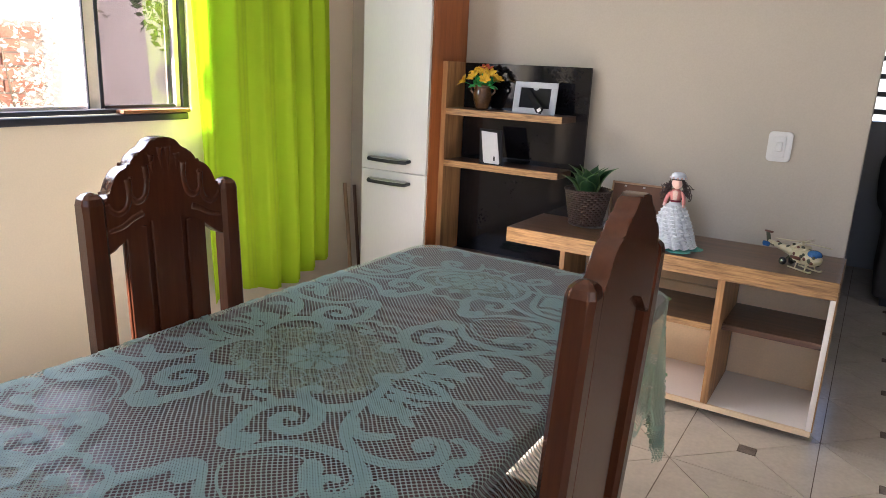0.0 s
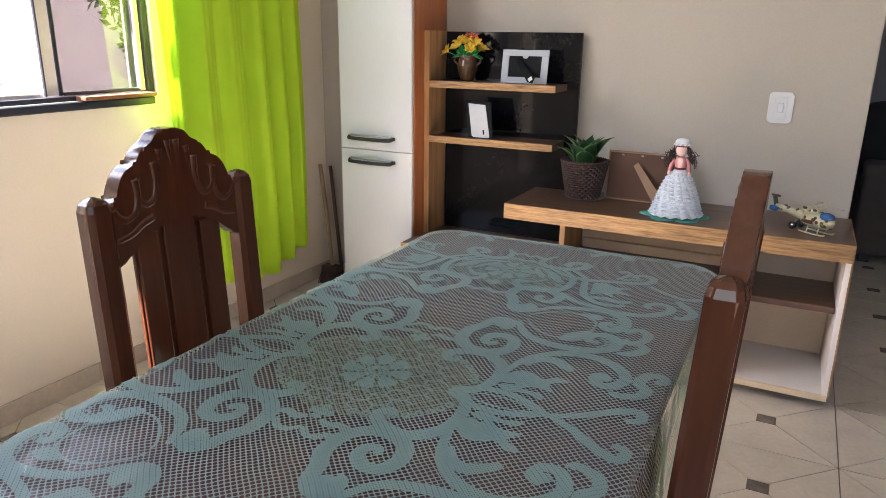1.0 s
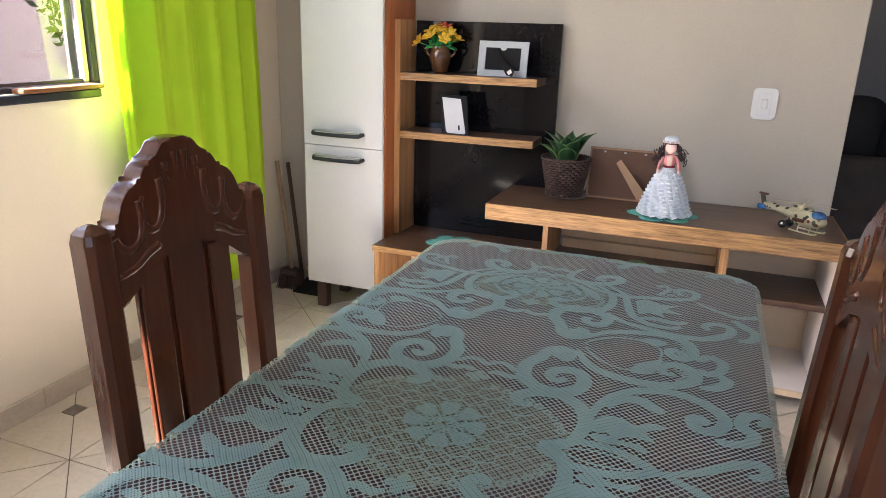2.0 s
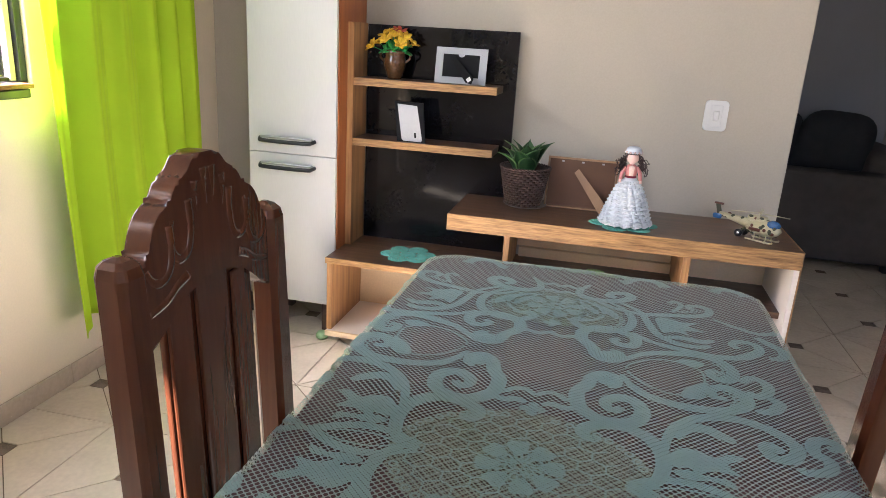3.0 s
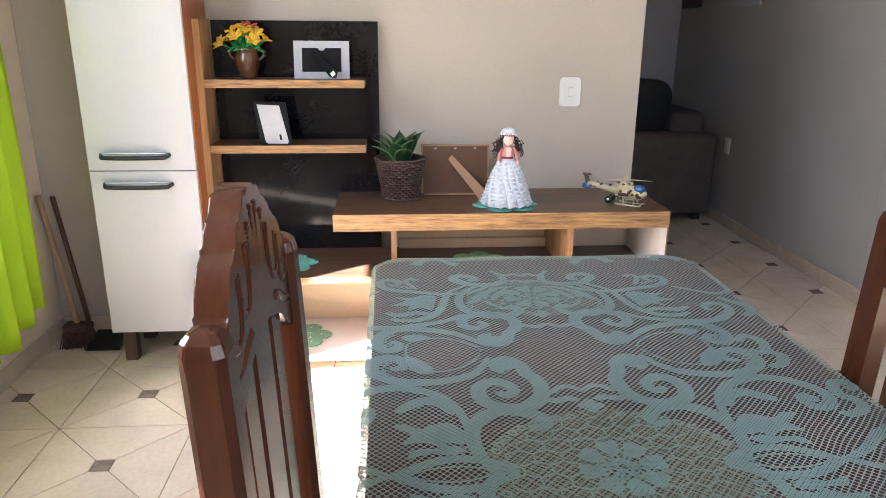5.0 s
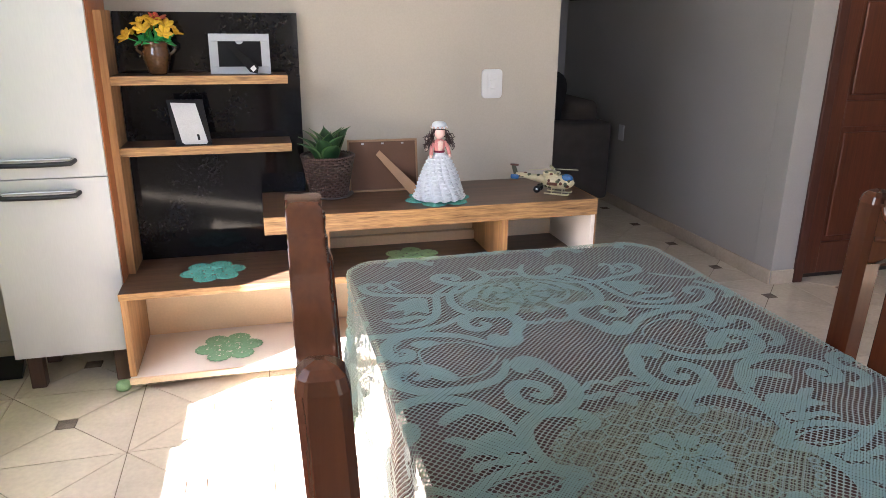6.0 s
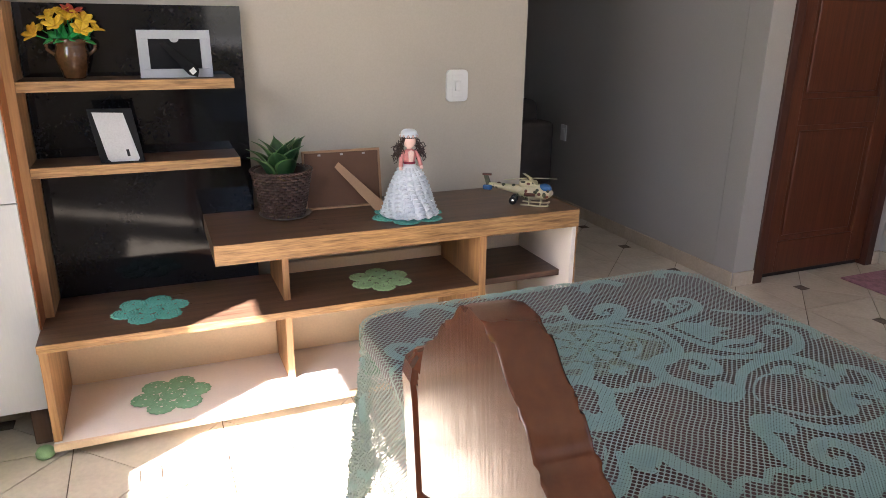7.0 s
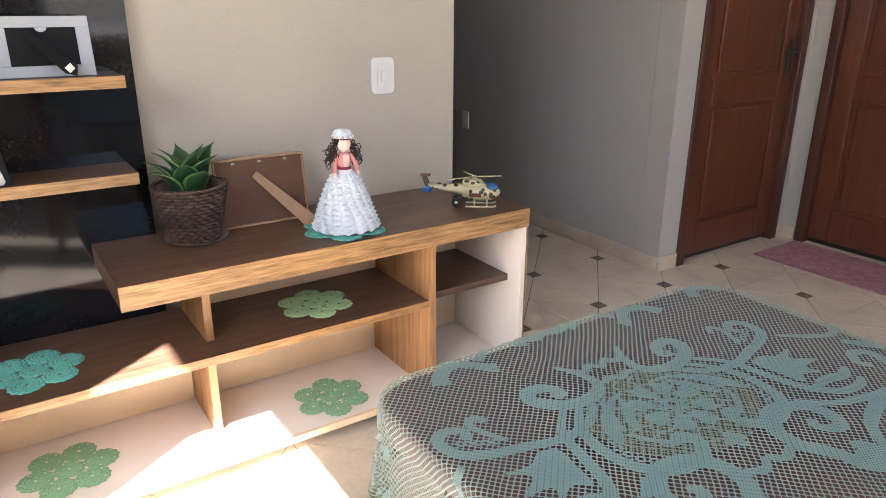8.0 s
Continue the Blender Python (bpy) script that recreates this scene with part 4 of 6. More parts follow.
def scroll(put, points, a, m, b):
    put("r", line2(points, 6), swell(a, m, b))


def leaf_shape(put, points):
    put("b", line2(points, 4, True), 0)


def centre_motifs(put):
    """Scrolls round the large medallion, one quarter; metres from its middle."""
    scroll(put, [(0.134, 0.000), (0.158, 0.002), (0.178, 0.030), (0.186, 0.077), (0.174, 0.117), (0.140, 0.143), (0.102, 0.138), (0.078, 0.120), (0.078, 0.102), (0.092, 0.096), (0.099, 0.106)], 0.005, 0.023, 0.009)
    for k in range(9):
        a = 0.25 + 0.155 * k
        put("r", loop(0.026 + 0.136 * math.cos(a), 0.018 + 0.104 * math.sin(a), 0.0056), 0.0036)
    scroll(put, [(0.000, 0.192), (0.018, 0.207), (0.036, 0.204), (0.046, 0.194), (0.060, 0.196)], 0.010, 0.011, 0.012)
    scroll(put, [(0.012, 0.164), (0.028, 0.172), (0.046, 0.166), (0.062, 0.172)], 0.008, 0.014, 0.012)
    scroll(put, [(0.110, 0.264), (0.122, 0.270), (0.122, 0.292), (0.102, 0.302), (0.084, 0.285), (0.077, 0.255), (0.063, 0.226), (0.066, 0.186), (0.085, 0.160), (0.115, 0.150), (0.150, 0.163), (0.163, 0.195), (0.152, 0.223), (0.128, 0.229), (0.108, 0.212), (0.110, 0.192), (0.124, 0.188), (0.131, 0.200)], 0.017, 0.024, 0.011)
    leaf_shape(put, [(0.105, 0.264), (0.118, 0.272), (0.112, 0.288), (0.096, 0.288), (0.094, 0.272)])
    scroll(put, [(0.136, 0.006), (0.180, 0.026), (0.222, 0.030), (0.262, 0.018), (0.300, -0.004)], 0.006, 0.015, 0.010)
    put("r", line2([(0.160, 0.000), (0.200, 0.014), (0.246, 0.012), (0.280, 0.000)], 5), 0.0035)
    scroll(put, [(0.189, 0.100), (0.197, 0.141), (0.215, 0.176), (0.250, 0.206), (0.300, 0.218), (0.348, 0.200), (0.374, 0.164), (0.360, 0.128), (0.335, 0.126), (0.328, 0.150), (0.346, 0.160)], 0.009, 0.020, 0.014)
    leaf_shape(put, loop(0.344, 0.148, 0.011)[:8])
    scroll(put, [(0.206, 0.138), (0.226, 0.168), (0.250, 0.174), (0.276, 0.158), (0.288, 0.146)], 0.010, 0.022, 0.007)
    leaf_shape(put, [(0.192, 0.084), (0.212, 0.112), (0.236, 0.111), (0.256, 0.100), (0.276, 0.114), (0.296, 0.108), (0.270, 0.088), (0.284, 0.066), (0.256, 0.068), (0.240, 0.062), (0.218, 0.043), (0.222, 0.066), (0.200, 0.062)])
    leaf_shape(put, [(0.196, 0.050), (0.216, 0.038), (0.250, 0.044), (0.275, 0.034), (0.268, 0.052), (0.240, 0.054), (0.214, 0.060)])
    scroll(put, [(0.366, 0.112), (0.374, 0.103), (0.404, 0.116), (0.412, 0.142), (0.396, 0.160), (0.404, 0.190), (0.426, 0.198), (0.434, 0.182), (0.418, 0.174)], 0.012, 0.019, 0.012)
    scroll(put, [(0.300, 0.000), (0.340, 0.020), (0.385, 0.054), (0.416, 0.068), (0.424, 0.046), (0.404, 0.034)], 0.007, 0.017, 0.012)


def between_motifs(put):
    """Large ovals and scrolls between the two medallions."""
    scroll(put, [(0.112, 0.398), (0.126, 0.394), (0.130, 0.372), (0.110, 0.360), (0.090, 0.372), (0.080, 0.405), (0.060, 0.436), (0.062, 0.470), (0.085, 0.494), (0.118, 0.500), (0.152, 0.484), (0.161, 0.457), (0.150, 0.434), (0.130, 0.434), (0.118, 0.450), (0.130, 0.460)], 0.017, 0.023, 0.011)
    leaf_shape(put, [(0.108, 0.394), (0.122, 0.386), (0.114, 0.371), (0.098, 0.374), (0.096, 0.388)])
    scroll(put, [(0.000, 0.446), (0.020, 0.432), (0.038, 0.438), (0.060, 0.444)], 0.009, 0.012, 0.012)
    scroll(put, [(0.132, 0.362), (0.165, 0.400), (0.203, 0.421), (0.265, 0.435), (0.305, 0.421), (0.322, 0.385), (0.310, 0.352), (0.288, 0.354), (0.282, 0.374), (0.298, 0.382)], 0.007, 0.021, 0.010)
    scroll(put, [(0.132, 0.310), (0.150, 0.272), (0.177, 0.247), (0.231, 0.233), (0.287, 0.239), (0.323, 0.266), (0.327, 0.302), (0.302, 0.322), (0.277, 0.308), (0.278, 0.284), (0.298, 0.282)], 0.007, 0.022, 0.010)
    put("r", line2([(0.140, 0.336), (0.170, 0.376), (0.215, 0.394), (0.262, 0.378), (0.270, 0.340), (0.258, 0.296), (0.220, 0.268), (0.172, 0.286)], 5, True), 0.0042)
    leaf_shape(put, [(0.274, 0.330), (0.250, 0.312), (0.232, 0.290), (0.226, 0.264), (0.246, 0.262), (0.264, 0.276), (0.268, 0.300)])
    leaf_shape(put, [(0.276, 0.402), (0.250, 0.410), (0.226, 0.396), (0.246, 0.386), (0.266, 0.384)])
    for k in range(6):
        a = -0.9 + 0.40 * k
        put("r", loop(0.290 + 0.024 * math.cos(a), 0.282 + 0.026 * math.sin(a), 0.0052), 0.0034)
        put("r", loop(0.286 + 0.024 * math.cos(a), 0.388 + 0.024 * math.sin(a), 0.0052), 0.0034)
    scroll(put, [(0.330, 0.352), (0.352, 0.374), (0.372, 0.352), (0.364, 0.318), (0.346, 0.306), (0.338, 0.322)], 0.012, 0.018, 0.010)
    scroll(put, [(0.336, 0.254), (0.362, 0.262), (0.378, 0.290), (0.366, 0.308)], 0.010, 0.020, 0.012)
    scroll(put, [(0.153, 0.500), (0.190, 0.468), (0.235, 0.452), (0.294, 0.440), (0.345, 0.450), (0.382, 0.486), (0.384, 0.518), (0.358, 0.526), (0.338, 0.506), (0.348, 0.490)], 0.007, 0.018, 0.010)


def end_motifs(put):
    """Smaller medallion and the scrolls towards the table's end."""
    scroll(put, [(0.100, 0.655), (0.138, 0.618), (0.156, 0.570), (0.145, 0.517), (0.105, 0.488), (0.064, 0.488), (0.042, 0.508), (0.046, 0.530), (0.066, 0.528)], 0.006, 0.019, 0.009)
    scroll(put, [(0.130, 0.655), (0.172, 0.615), (0.186, 0.565), (0.202, 0.510), (0.236, 0.476), (0.275, 0.472), (0.296, 0.482)], 0.006, 0.016, 0.010)
    for k in range(7):
        a = -1.5 + 0.33 * k
        put("r", loop(0.084 + 0.052 * math.cos(a), 0.548 + 0.046 * math.sin(a), 0.0052), 0.0034)
    leaf_shape(put, [(0.076, 0.640), (0.088, 0.622), (0.106, 0.612), (0.128, 0.580), (0.124, 0.556), (0.104, 0.578), (0.096, 0.596), (0.082, 0.612)])
    leaf_shape(put, [(0.046, 0.636), (0.058, 0.622), (0.074, 0.604), (0.088, 0.578), (0.082, 0.566), (0.066, 0.588), (0.052, 0.606)])
    scroll(put, [(0.066, 0.744), (0.047, 0.710), (0.046, 0.674), (0.080, 0.654), (0.125, 0.659), (0.155, 0.688), (0.146, 0.711), (0.118, 0.706), (0.108, 0.686), (0.124, 0.680)], 0.006, 0.022, 0.013)
    scroll(put, [(0.000, 0.706), (0.016, 0.722), (0.032, 0.712), (0.046, 0.716)], 0.009, 0.012, 0.010)
    scroll(put, [(0.000, 0.668), (0.016, 0.680), (0.034, 0.672)], 0.008, 0.012, 0.010)
    scroll(put, [(0.088, 0.642), (0.125, 0.614), (0.180, 0.605), (0.232, 0.618), (0.278, 0.630), (0.310, 0.650), (0.318, 0.682), (0.298, 0.697), (0.276, 0.686), (0.284, 0.668)], 0.008, 0.017, 0.011)
    scroll(put, [(0.240, 0.640), (0.252, 0.662), (0.262, 0.690), (0.250, 0.704), (0.236, 0.690)], 0.006, 0.011, 0.010)
    for k in range(5):
        put("r", loop(0.256 + 0.010 * k, 0.646 + 0.005 * k, 0.0048), 0.0032)
    leaf_shape(put, [(0.202, 0.590), (0.226, 0.600), (0.252, 0.586), (0.288, 0.590), (0.264, 0.568), (0.296, 0.546), (0.258, 0.542), (0.262, 0.520), (0.236, 0.532), (0.214, 0.520), (0.206, 0.556)])
    scroll(put, [(0.214, 0.500), (0.246, 0.506), (0.280, 0.498), (0.306, 0.510)], 0.008, 0.018, 0.007)
    scroll(put, [(0.320, 0.628), (0.360, 0.598), (0.400, 0.580), (0.436, 0.596)], 0.007, 0.013, 0.015)
    scroll(put, [(0.392, 0.560), (0.410, 0.536), (0.430, 0.508), (0.420, 0.474), (0.398, 0.466)], 0.014, 0.019, 0.011)
    scroll(put, [(0.236, 0.792), (0.222, 0.818), (0.192, 0.830), (0.164, 0.818), (0.148, 0.796), (0.136, 0.790)], 0.030, 0.018, 0.030)
    scroll(put, [(0.344, 0.800), (0.362, 0.826), (0.398, 0.820), (0.412, 0.796)], 0.028, 0.017, 0.026)
    scroll(put, [(0.000, 0.842), (0.022, 0.832), (0.048, 0.840), (0.062, 0.826)], 0.012, 0.018, 0.026)
    scroll(put, [(0.062, 0.842), (0.096, 0.850), (0.130, 0.838), (0.150, 0.822)], 0.008, 0.012, 0.018)
    scroll(put, [(0.036, 0.640), (0.066, 0.632), (0.090, 0.606), (0.101, 0.574)], 0.005, 0.009, 0.006)
    scroll(put, [(0.028, 0.516), (0.060, 0.522), (0.086, 0.542), (0.099, 0.566)], 0.005, 0.008, 0.006)


motifs = Motifs()
INNER = (TX0 - HANG + 0.03, TX1 + HANG - 0.03, TY0 - HANG + 0.03, TY1 + HANG - 0.03)
SMALL = 0.578                     # from the middle of the large medallion to that of a small one


def inside(p):
    return INNER[0] < p[0] < INNER[1] and INNER[2] < p[1] < INNER[3]


for sx in (-1, 1):
    for sy in (-1, 1):
        for outer in (False, True):
            def put(kind, pts, w):
                q = [(CX + sx * 0.965 * ((0.885 - u) if outer else u), CY + sy * 0.995 * v) for u, v in pts]
                if outer and max(p[0] for p in pts) > 0.42:
                    return
                q = [p for p in q if inside(p)]
                if len(q) < len(pts) * 0.6 or len(q) < 3:
                    return
                if kind == "r":
                    motifs.ribbon(q, w, lift=0.0014 + (0.0006 if outer else 0))
                else:
                    motifs.blob(q, lift=0.0018)
            centre_motifs(put)
            between_motifs(put)
            end_motifs(put)


def flower(cx, cy, size, counts):
    for n, (count, r0, l, wd, turn) in enumerate(counts):
        for k in range(count):
            a = 2 * math.pi * (k + turn) / count
            pet = []
            for q in range(18):
                u = 2 * math.pi * q / 18
                px = r0 + l * math.cos(u) * (1 - 0.30 * max(0.0, math.cos(u)) ** 8)
                py = wd * math.sin(u) * (1 + 0.35 * math.cos(u))
                px, py = px * size, py * size
                pet.append((cx + px * math.cos(a) - py * math.sin(a), cy + px * math.sin(a) + py * math.cos(a)))
            if n == 0:
                motifs.blob(pet, 0.0024)
            else:
                motifs.ribbon(pet, 0.0040, True, 0.0027)
    for k in range(7):
        a = 2 * math.pi * k / 7
        motifs.ribbon(loop(cx + 0.010 * size * math.cos(a), cy + 0.010 * size * math.sin(a), 0.0035), 0.0026, True, 0.0028)


def honeycomb(cx, cy, h, ax, ay):
    for i in range(-7, 8):
        for j in range(-8, 9):
            hx, hy = cx + (i + 0.5 * (j % 2)) * h * 1.732, cy + j * h * 1.25
            if ((hx - cx) / ax) ** 2 + ((hy - cy) / ay) ** 2 < 1:
                motifs.ribbon([(hx + h * math.cos(radians(60 * q + 90)), hy + 0.83 * h * math.sin(radians(60 * q + 90))) for q in range(4)], 0.0033, lift=0.0016)


honeycomb(CX, CY, 0.0205, 0.142, 0.128)
flower(CX, CY, 0.92, ((8, 0.046, 0.021, 0.0155, 0.2), (6, 0.024, 0.013, 0.0095, 0.5)))
for s in (-1, 1):
    honeycomb(CX, CY + s * SMALL, 0.0185, 0.098, 0.076)
    flower(CX, CY + s * SMALL, 0.96, ((8, 0.045, 0.020, 0.0138, 0.3), (6, 0.022, 0.012, 0.0095, 0.5)))
    for k in range(5):                                     # four-petalled buds over the medallions
        a = math.pi * k / 2
        motifs.blob(loop(CX + (0.012 * math.cos(a) if k < 4 else 0), CY + s * (0.146 + (0.012 * math.sin(a) if k < 4 else 0)), 0.0085)[:8], 0.0022 + 0.0001 * k)
        motifs.blob(loop(CX + (0.010 * math.cos(a) if k < 4 else 0), CY + s * (0.484 + (0.010 * math.sin(a) if k < 4 else 0)), 0.0075)[:8], 0.0022 + 0.0001 * k)
# scalloped border along the hem
for side in (0, 1):
    hx = (TX0 - HANG + 0.035) if side == 0 else (TX1 + HANG - 0.035)
    motifs.ribbon([(hx + 0.012 * math.sin(60 * (TY0 - HANG + 0.02 + 0.008 * k)), TY0 - HANG + 0.03 + 0.008 * k) for k in range(int((TY1 - TY0 + 2 * HANG - 0.06) / 0.008))], 0.014)
    hy = (TY0 - HANG + 0.035) if side == 0 else (TY1 + HANG - 0.035)
    motifs.ribbon([(TX0 - HANG + 0.03 + 0.008 * k, hy + 0.012 * math.sin(60 * 0.008 * k)) for k in range(int((TX1 - TX0 + 2 * HANG - 0.06) / 0.008))], 0.014)
lace = cloth_mesh("lace_pattern", motifs.v, motifs.flat, motifs.f, LACE)
lace.parent, lace.matrix_parent_inverse = lace_cloth, Matrix.Translation((-CX, -CY, -TZ))
lace["kind"] = "stuff"
lace["label"] = "aqua woven scrolls, leaves and flowers"
for oy, ax, ay in ((CY, 0.172, 0.138), (CY - SMALL, 0.132, 0.098), (CY + SMALL, 0.132, 0.098)):
    tl = cloth_mesh("fine_net", *cloth_sheet(CX - ax, CX + ax, oy - ay, oy + ay, 0.008, 0.0006, lambda x, y: ((x - CX) / ax) ** 2 + ((y - oy) / ay) ** 2 < 1), TULLE)
    tl.parent, tl.matrix_parent_inverse = lace_cloth, Matrix.Translation((-CX, -CY, -TZ))


# ---------- crocheted doilies ----------
def doily(at, radius, material, turn, label):
    d = thing("doily", at, label, "doily", "crocheted doilies on the tv stand")
    for k in range(7):
        bm = bmesh.new()
        if k < 6:
            a = turn + 2 * math.pi * k / 6
            cx, cy, r = at[0] + radius * 0.645 * math.cos(a), at[1] + radius * 0.645 * math.sin(a), radius * 0.355
        else:
            cx, cy, r = at[0], at[1], radius * 0.30
        rings = []
        for f, z in ((0.10, 0.0030), (0.16, 0.0042), (0.30, 0.0036), (0.34, 0.0048), (0.52, 0.0036), (0.56, 0.0048), (0.72, 0.0034), (0.80, 0.0046), (0.93, 0.0030), (1.0, 0.0008)):
            ring = []
            for q in range(40):
                u = 2 * math.pi * q / 40
                rr = r * f * (1 + (0.05 * math.cos(13 * u) if f > 0.9 else 0))
                ring.append(bm.verts.new((cx + rr * math.cos(u), cy + rr * math.sin(u), at[2] + z + (0.0005 if q % 2 else 0) + 0.00013 * k)))
            rings.append(ring)
        for n, (a1, b1) in enumerate(zip(rings, rings[1:])):
            for q in range(40):
                if (n == 2 and q % 8 == 0) or (n == 6 and q % 8 == 4):
                    continue
                bm.faces.new((a1[q], a1[(q + 1) % 40], b1[(q + 1) % 40], b1[q]))
        part("round", bm, material, d)
    return d


doily((-1.418, 3.000, 0.3890), 0.118, CROCHET_TEAL, 0.2, "teal crocheted flower doily on the dark middle shelf")
doily((-0.655, 3.003, 0.3890), 0.116, CROCHET_GREEN, 0.4, "light green crocheted flower doily on the middle shelf")
doily((-1.387, 3.022, 0.0650), 0.128, CROCHET_SAGE, 0.1, "sage green crocheted flower doily on the bottom board")
doily((-0.630, 2.975, 0.0650), 0.122, CROCHET_SAGE, 0.35, "sage green crocheted flower doily half in sunlight")
doily((-0.566, 2.957, 0.6325), 0.130, CROCHET_TEAL, 0.15, "teal crocheted flower doily under the doll")
single("crochet_foot_cover", lathe([(0.020, 0.0), (0.026, 0.006), (0.027, 0.018), (0.020, 0.030), (0.008, 0.034)], (-1.757, 2.89, 0.0), 14), CROCHET_GREEN, (-1.757, 2.89, 0.0), "small green crocheted ball on the floor by the stand", "crochet", smooth=True)


# ---------- doll ----------
def doll():
    x, y, z = -0.562, 2.95, 0.6382
    bm = bmesh.new()
    seg = 96
    rings = []
    tiers = 12
    for t in range(tiers):
        f0, f1 = t / tiers, (t + 1) / tiers
        for f, grow in ((f0, 1.07), (f0 + 0.35 / tiers, 1.035), (f1 - 0.12 / tiers, 0.97)):
            r0 = 0.026 + 0.064 * (1 - f) ** 0.66
            ring = []
            for k in range(seg):
                a = 2 * math.pi * k / seg
                sc = abs(math.sin(8 * a + t * 0.45 + 0.30 * math.sin(3 * a + t)))
                ring.append(bm.verts.new((x + r0 * (grow + 0.09 * sc) * math.cos(a), y + r0 * (grow + 0.09 * sc) * math.sin(a), z + 0.168 * f + (0.010 * (sc - 0.5) if grow > 1.05 else 0.0) + (0.006 if t == 0 else 0))))
            rings.append(ring)
    for a, b in zip(rings, rings[1:]):
        for k in range(seg):
            bm.faces.new((a[k], a[(k + 1) % seg], b[(k + 1) % seg], b[k]))
    bm.faces.new(rings[0][::-1])
    n_sat = len(bm.faces)

    def add(piece, index):
        me = bpy.data.meshes.new("scratch")
        for f in piece.faces:
            f.material_index = index
            f.smooth = True
        piece.to_mesh(me)
        piece.free()
        bm.from_mesh(me)
        bpy.data.meshes.remove(me)

    add(lathe([(0.032, 0), (0.024, 0.008), (0.020, 0.016)], (x, y, z + 0.163), 20), 0)
    add(lathe([(0.0205, 0), (0.0212, 0.003), (0.0205, 0.008)], (x, y, z + 0.176), 20), 4)
    add(lathe([(0.019, 0), (0.021, 0.012), (0.024, 0.026), (0.018, 0.038), (0.010, 0.044)], (x, y, z + 0.183), 20, squash=(1, 0.75)), 1)
    for s in (-1, 1):
        add(tube(smooth_line([(x + s * 0.020, y, z + 0.219), (x + s * 0.031, y - 0.006, z + 0.197), (x + s * 0.036, y - 0.016, z + 0.170)], 5), 0.007, 8), 1)
        add(tube([(x + s * 0.036, y - 0.016, z + 0.172), (x + s * 0.0375, y - 0.021, z + 0.160)], 0.0055, 8), 2)
    add(lathe([(0.008, 0), (0.008, 0.012)], (x, y, z + 0.224), 12), 2)
    add(ball((x, y - 0.002, z + 0.254), 0.0235, u=20, v=14, scale=(0.92, 0.95, 1.08)), 2)
    add(ball((x, y + 0.004, z + 0.258), 0.0255, u=20, v=12, scale=(1.0, 0.95, 1.02)), 3)
    rnd = random.Random(5)
    for s in (-1, 1):
        for k in range(26):
            px, pz = x + s * (0.022 + 0.006 * rnd.random()), z + 0.262 - 0.004 * k * 0.4
            reach, curl = rnd.uniform(0.2, 1.0), rnd.uniform(0, 6.3)
            line = [(px + s * 0.0062 * q * reach + 0.005 * math.sin(q * 1.5 + curl), y + rnd.uniform(-0.012, 0.008), pz - 0.0085 * q * rnd.uniform(0.35, 0.95) + 0.004 * math.cos(q * 1.5 + curl)) for q in range(7)]
            add(tube(smooth_line(line, 4), 0.0014, 5), 3)
    for k in range(9):
        a = math.pi * (1.08 + 0.84 * k / 8)
        add(ball((x + 0.020 * math.cos(a), y + 0.021 * math.sin(a), z + 0.268), 0.0055, u=8, v=6), 3)
    add(lathe([(0.0275, 0), (0.030, 0.002), (0.0285, 0.005), (0.0270, 0.007), (0.0275, 0.010), (0.025, 0.016), (0.018, 0.021), (0.004, 0.023)], (x, y + 0.002, z + 0.270), 22), 5)
    for k in range(22):                # frill round the bonnet
        a = 2 * math.pi * k / 22
        add(ball((x + 0.0290 * math.cos(a), y + 0.002 + 0.0290 * math.sin(a), z + 0.2715), 0.0042, u=8, v=6), 6 if k % 2 else 5)
    add(slab([(-0.007, 0.0), (0.007, 0.0), (0.011, 0.034), (0.0, 0.040), (-0.011, 0.034)], 0.003, lambda p, q, c: Vector((x + p, y - 0.0145 - c - 0.06 * q, z + 0.185 + q)), 0.0008), 6)
    ob = single("doll", bm, SATIN, (x, y, z), "small doll in a ruffled white satin crinoline and bonnet", "doll")
    for m in (DOLLROSE, DOLLSKIN, DOLLHAIR, RIBBON, SATIN, DOLLCREAM):
        ob.data.materials.append(m)


doll()


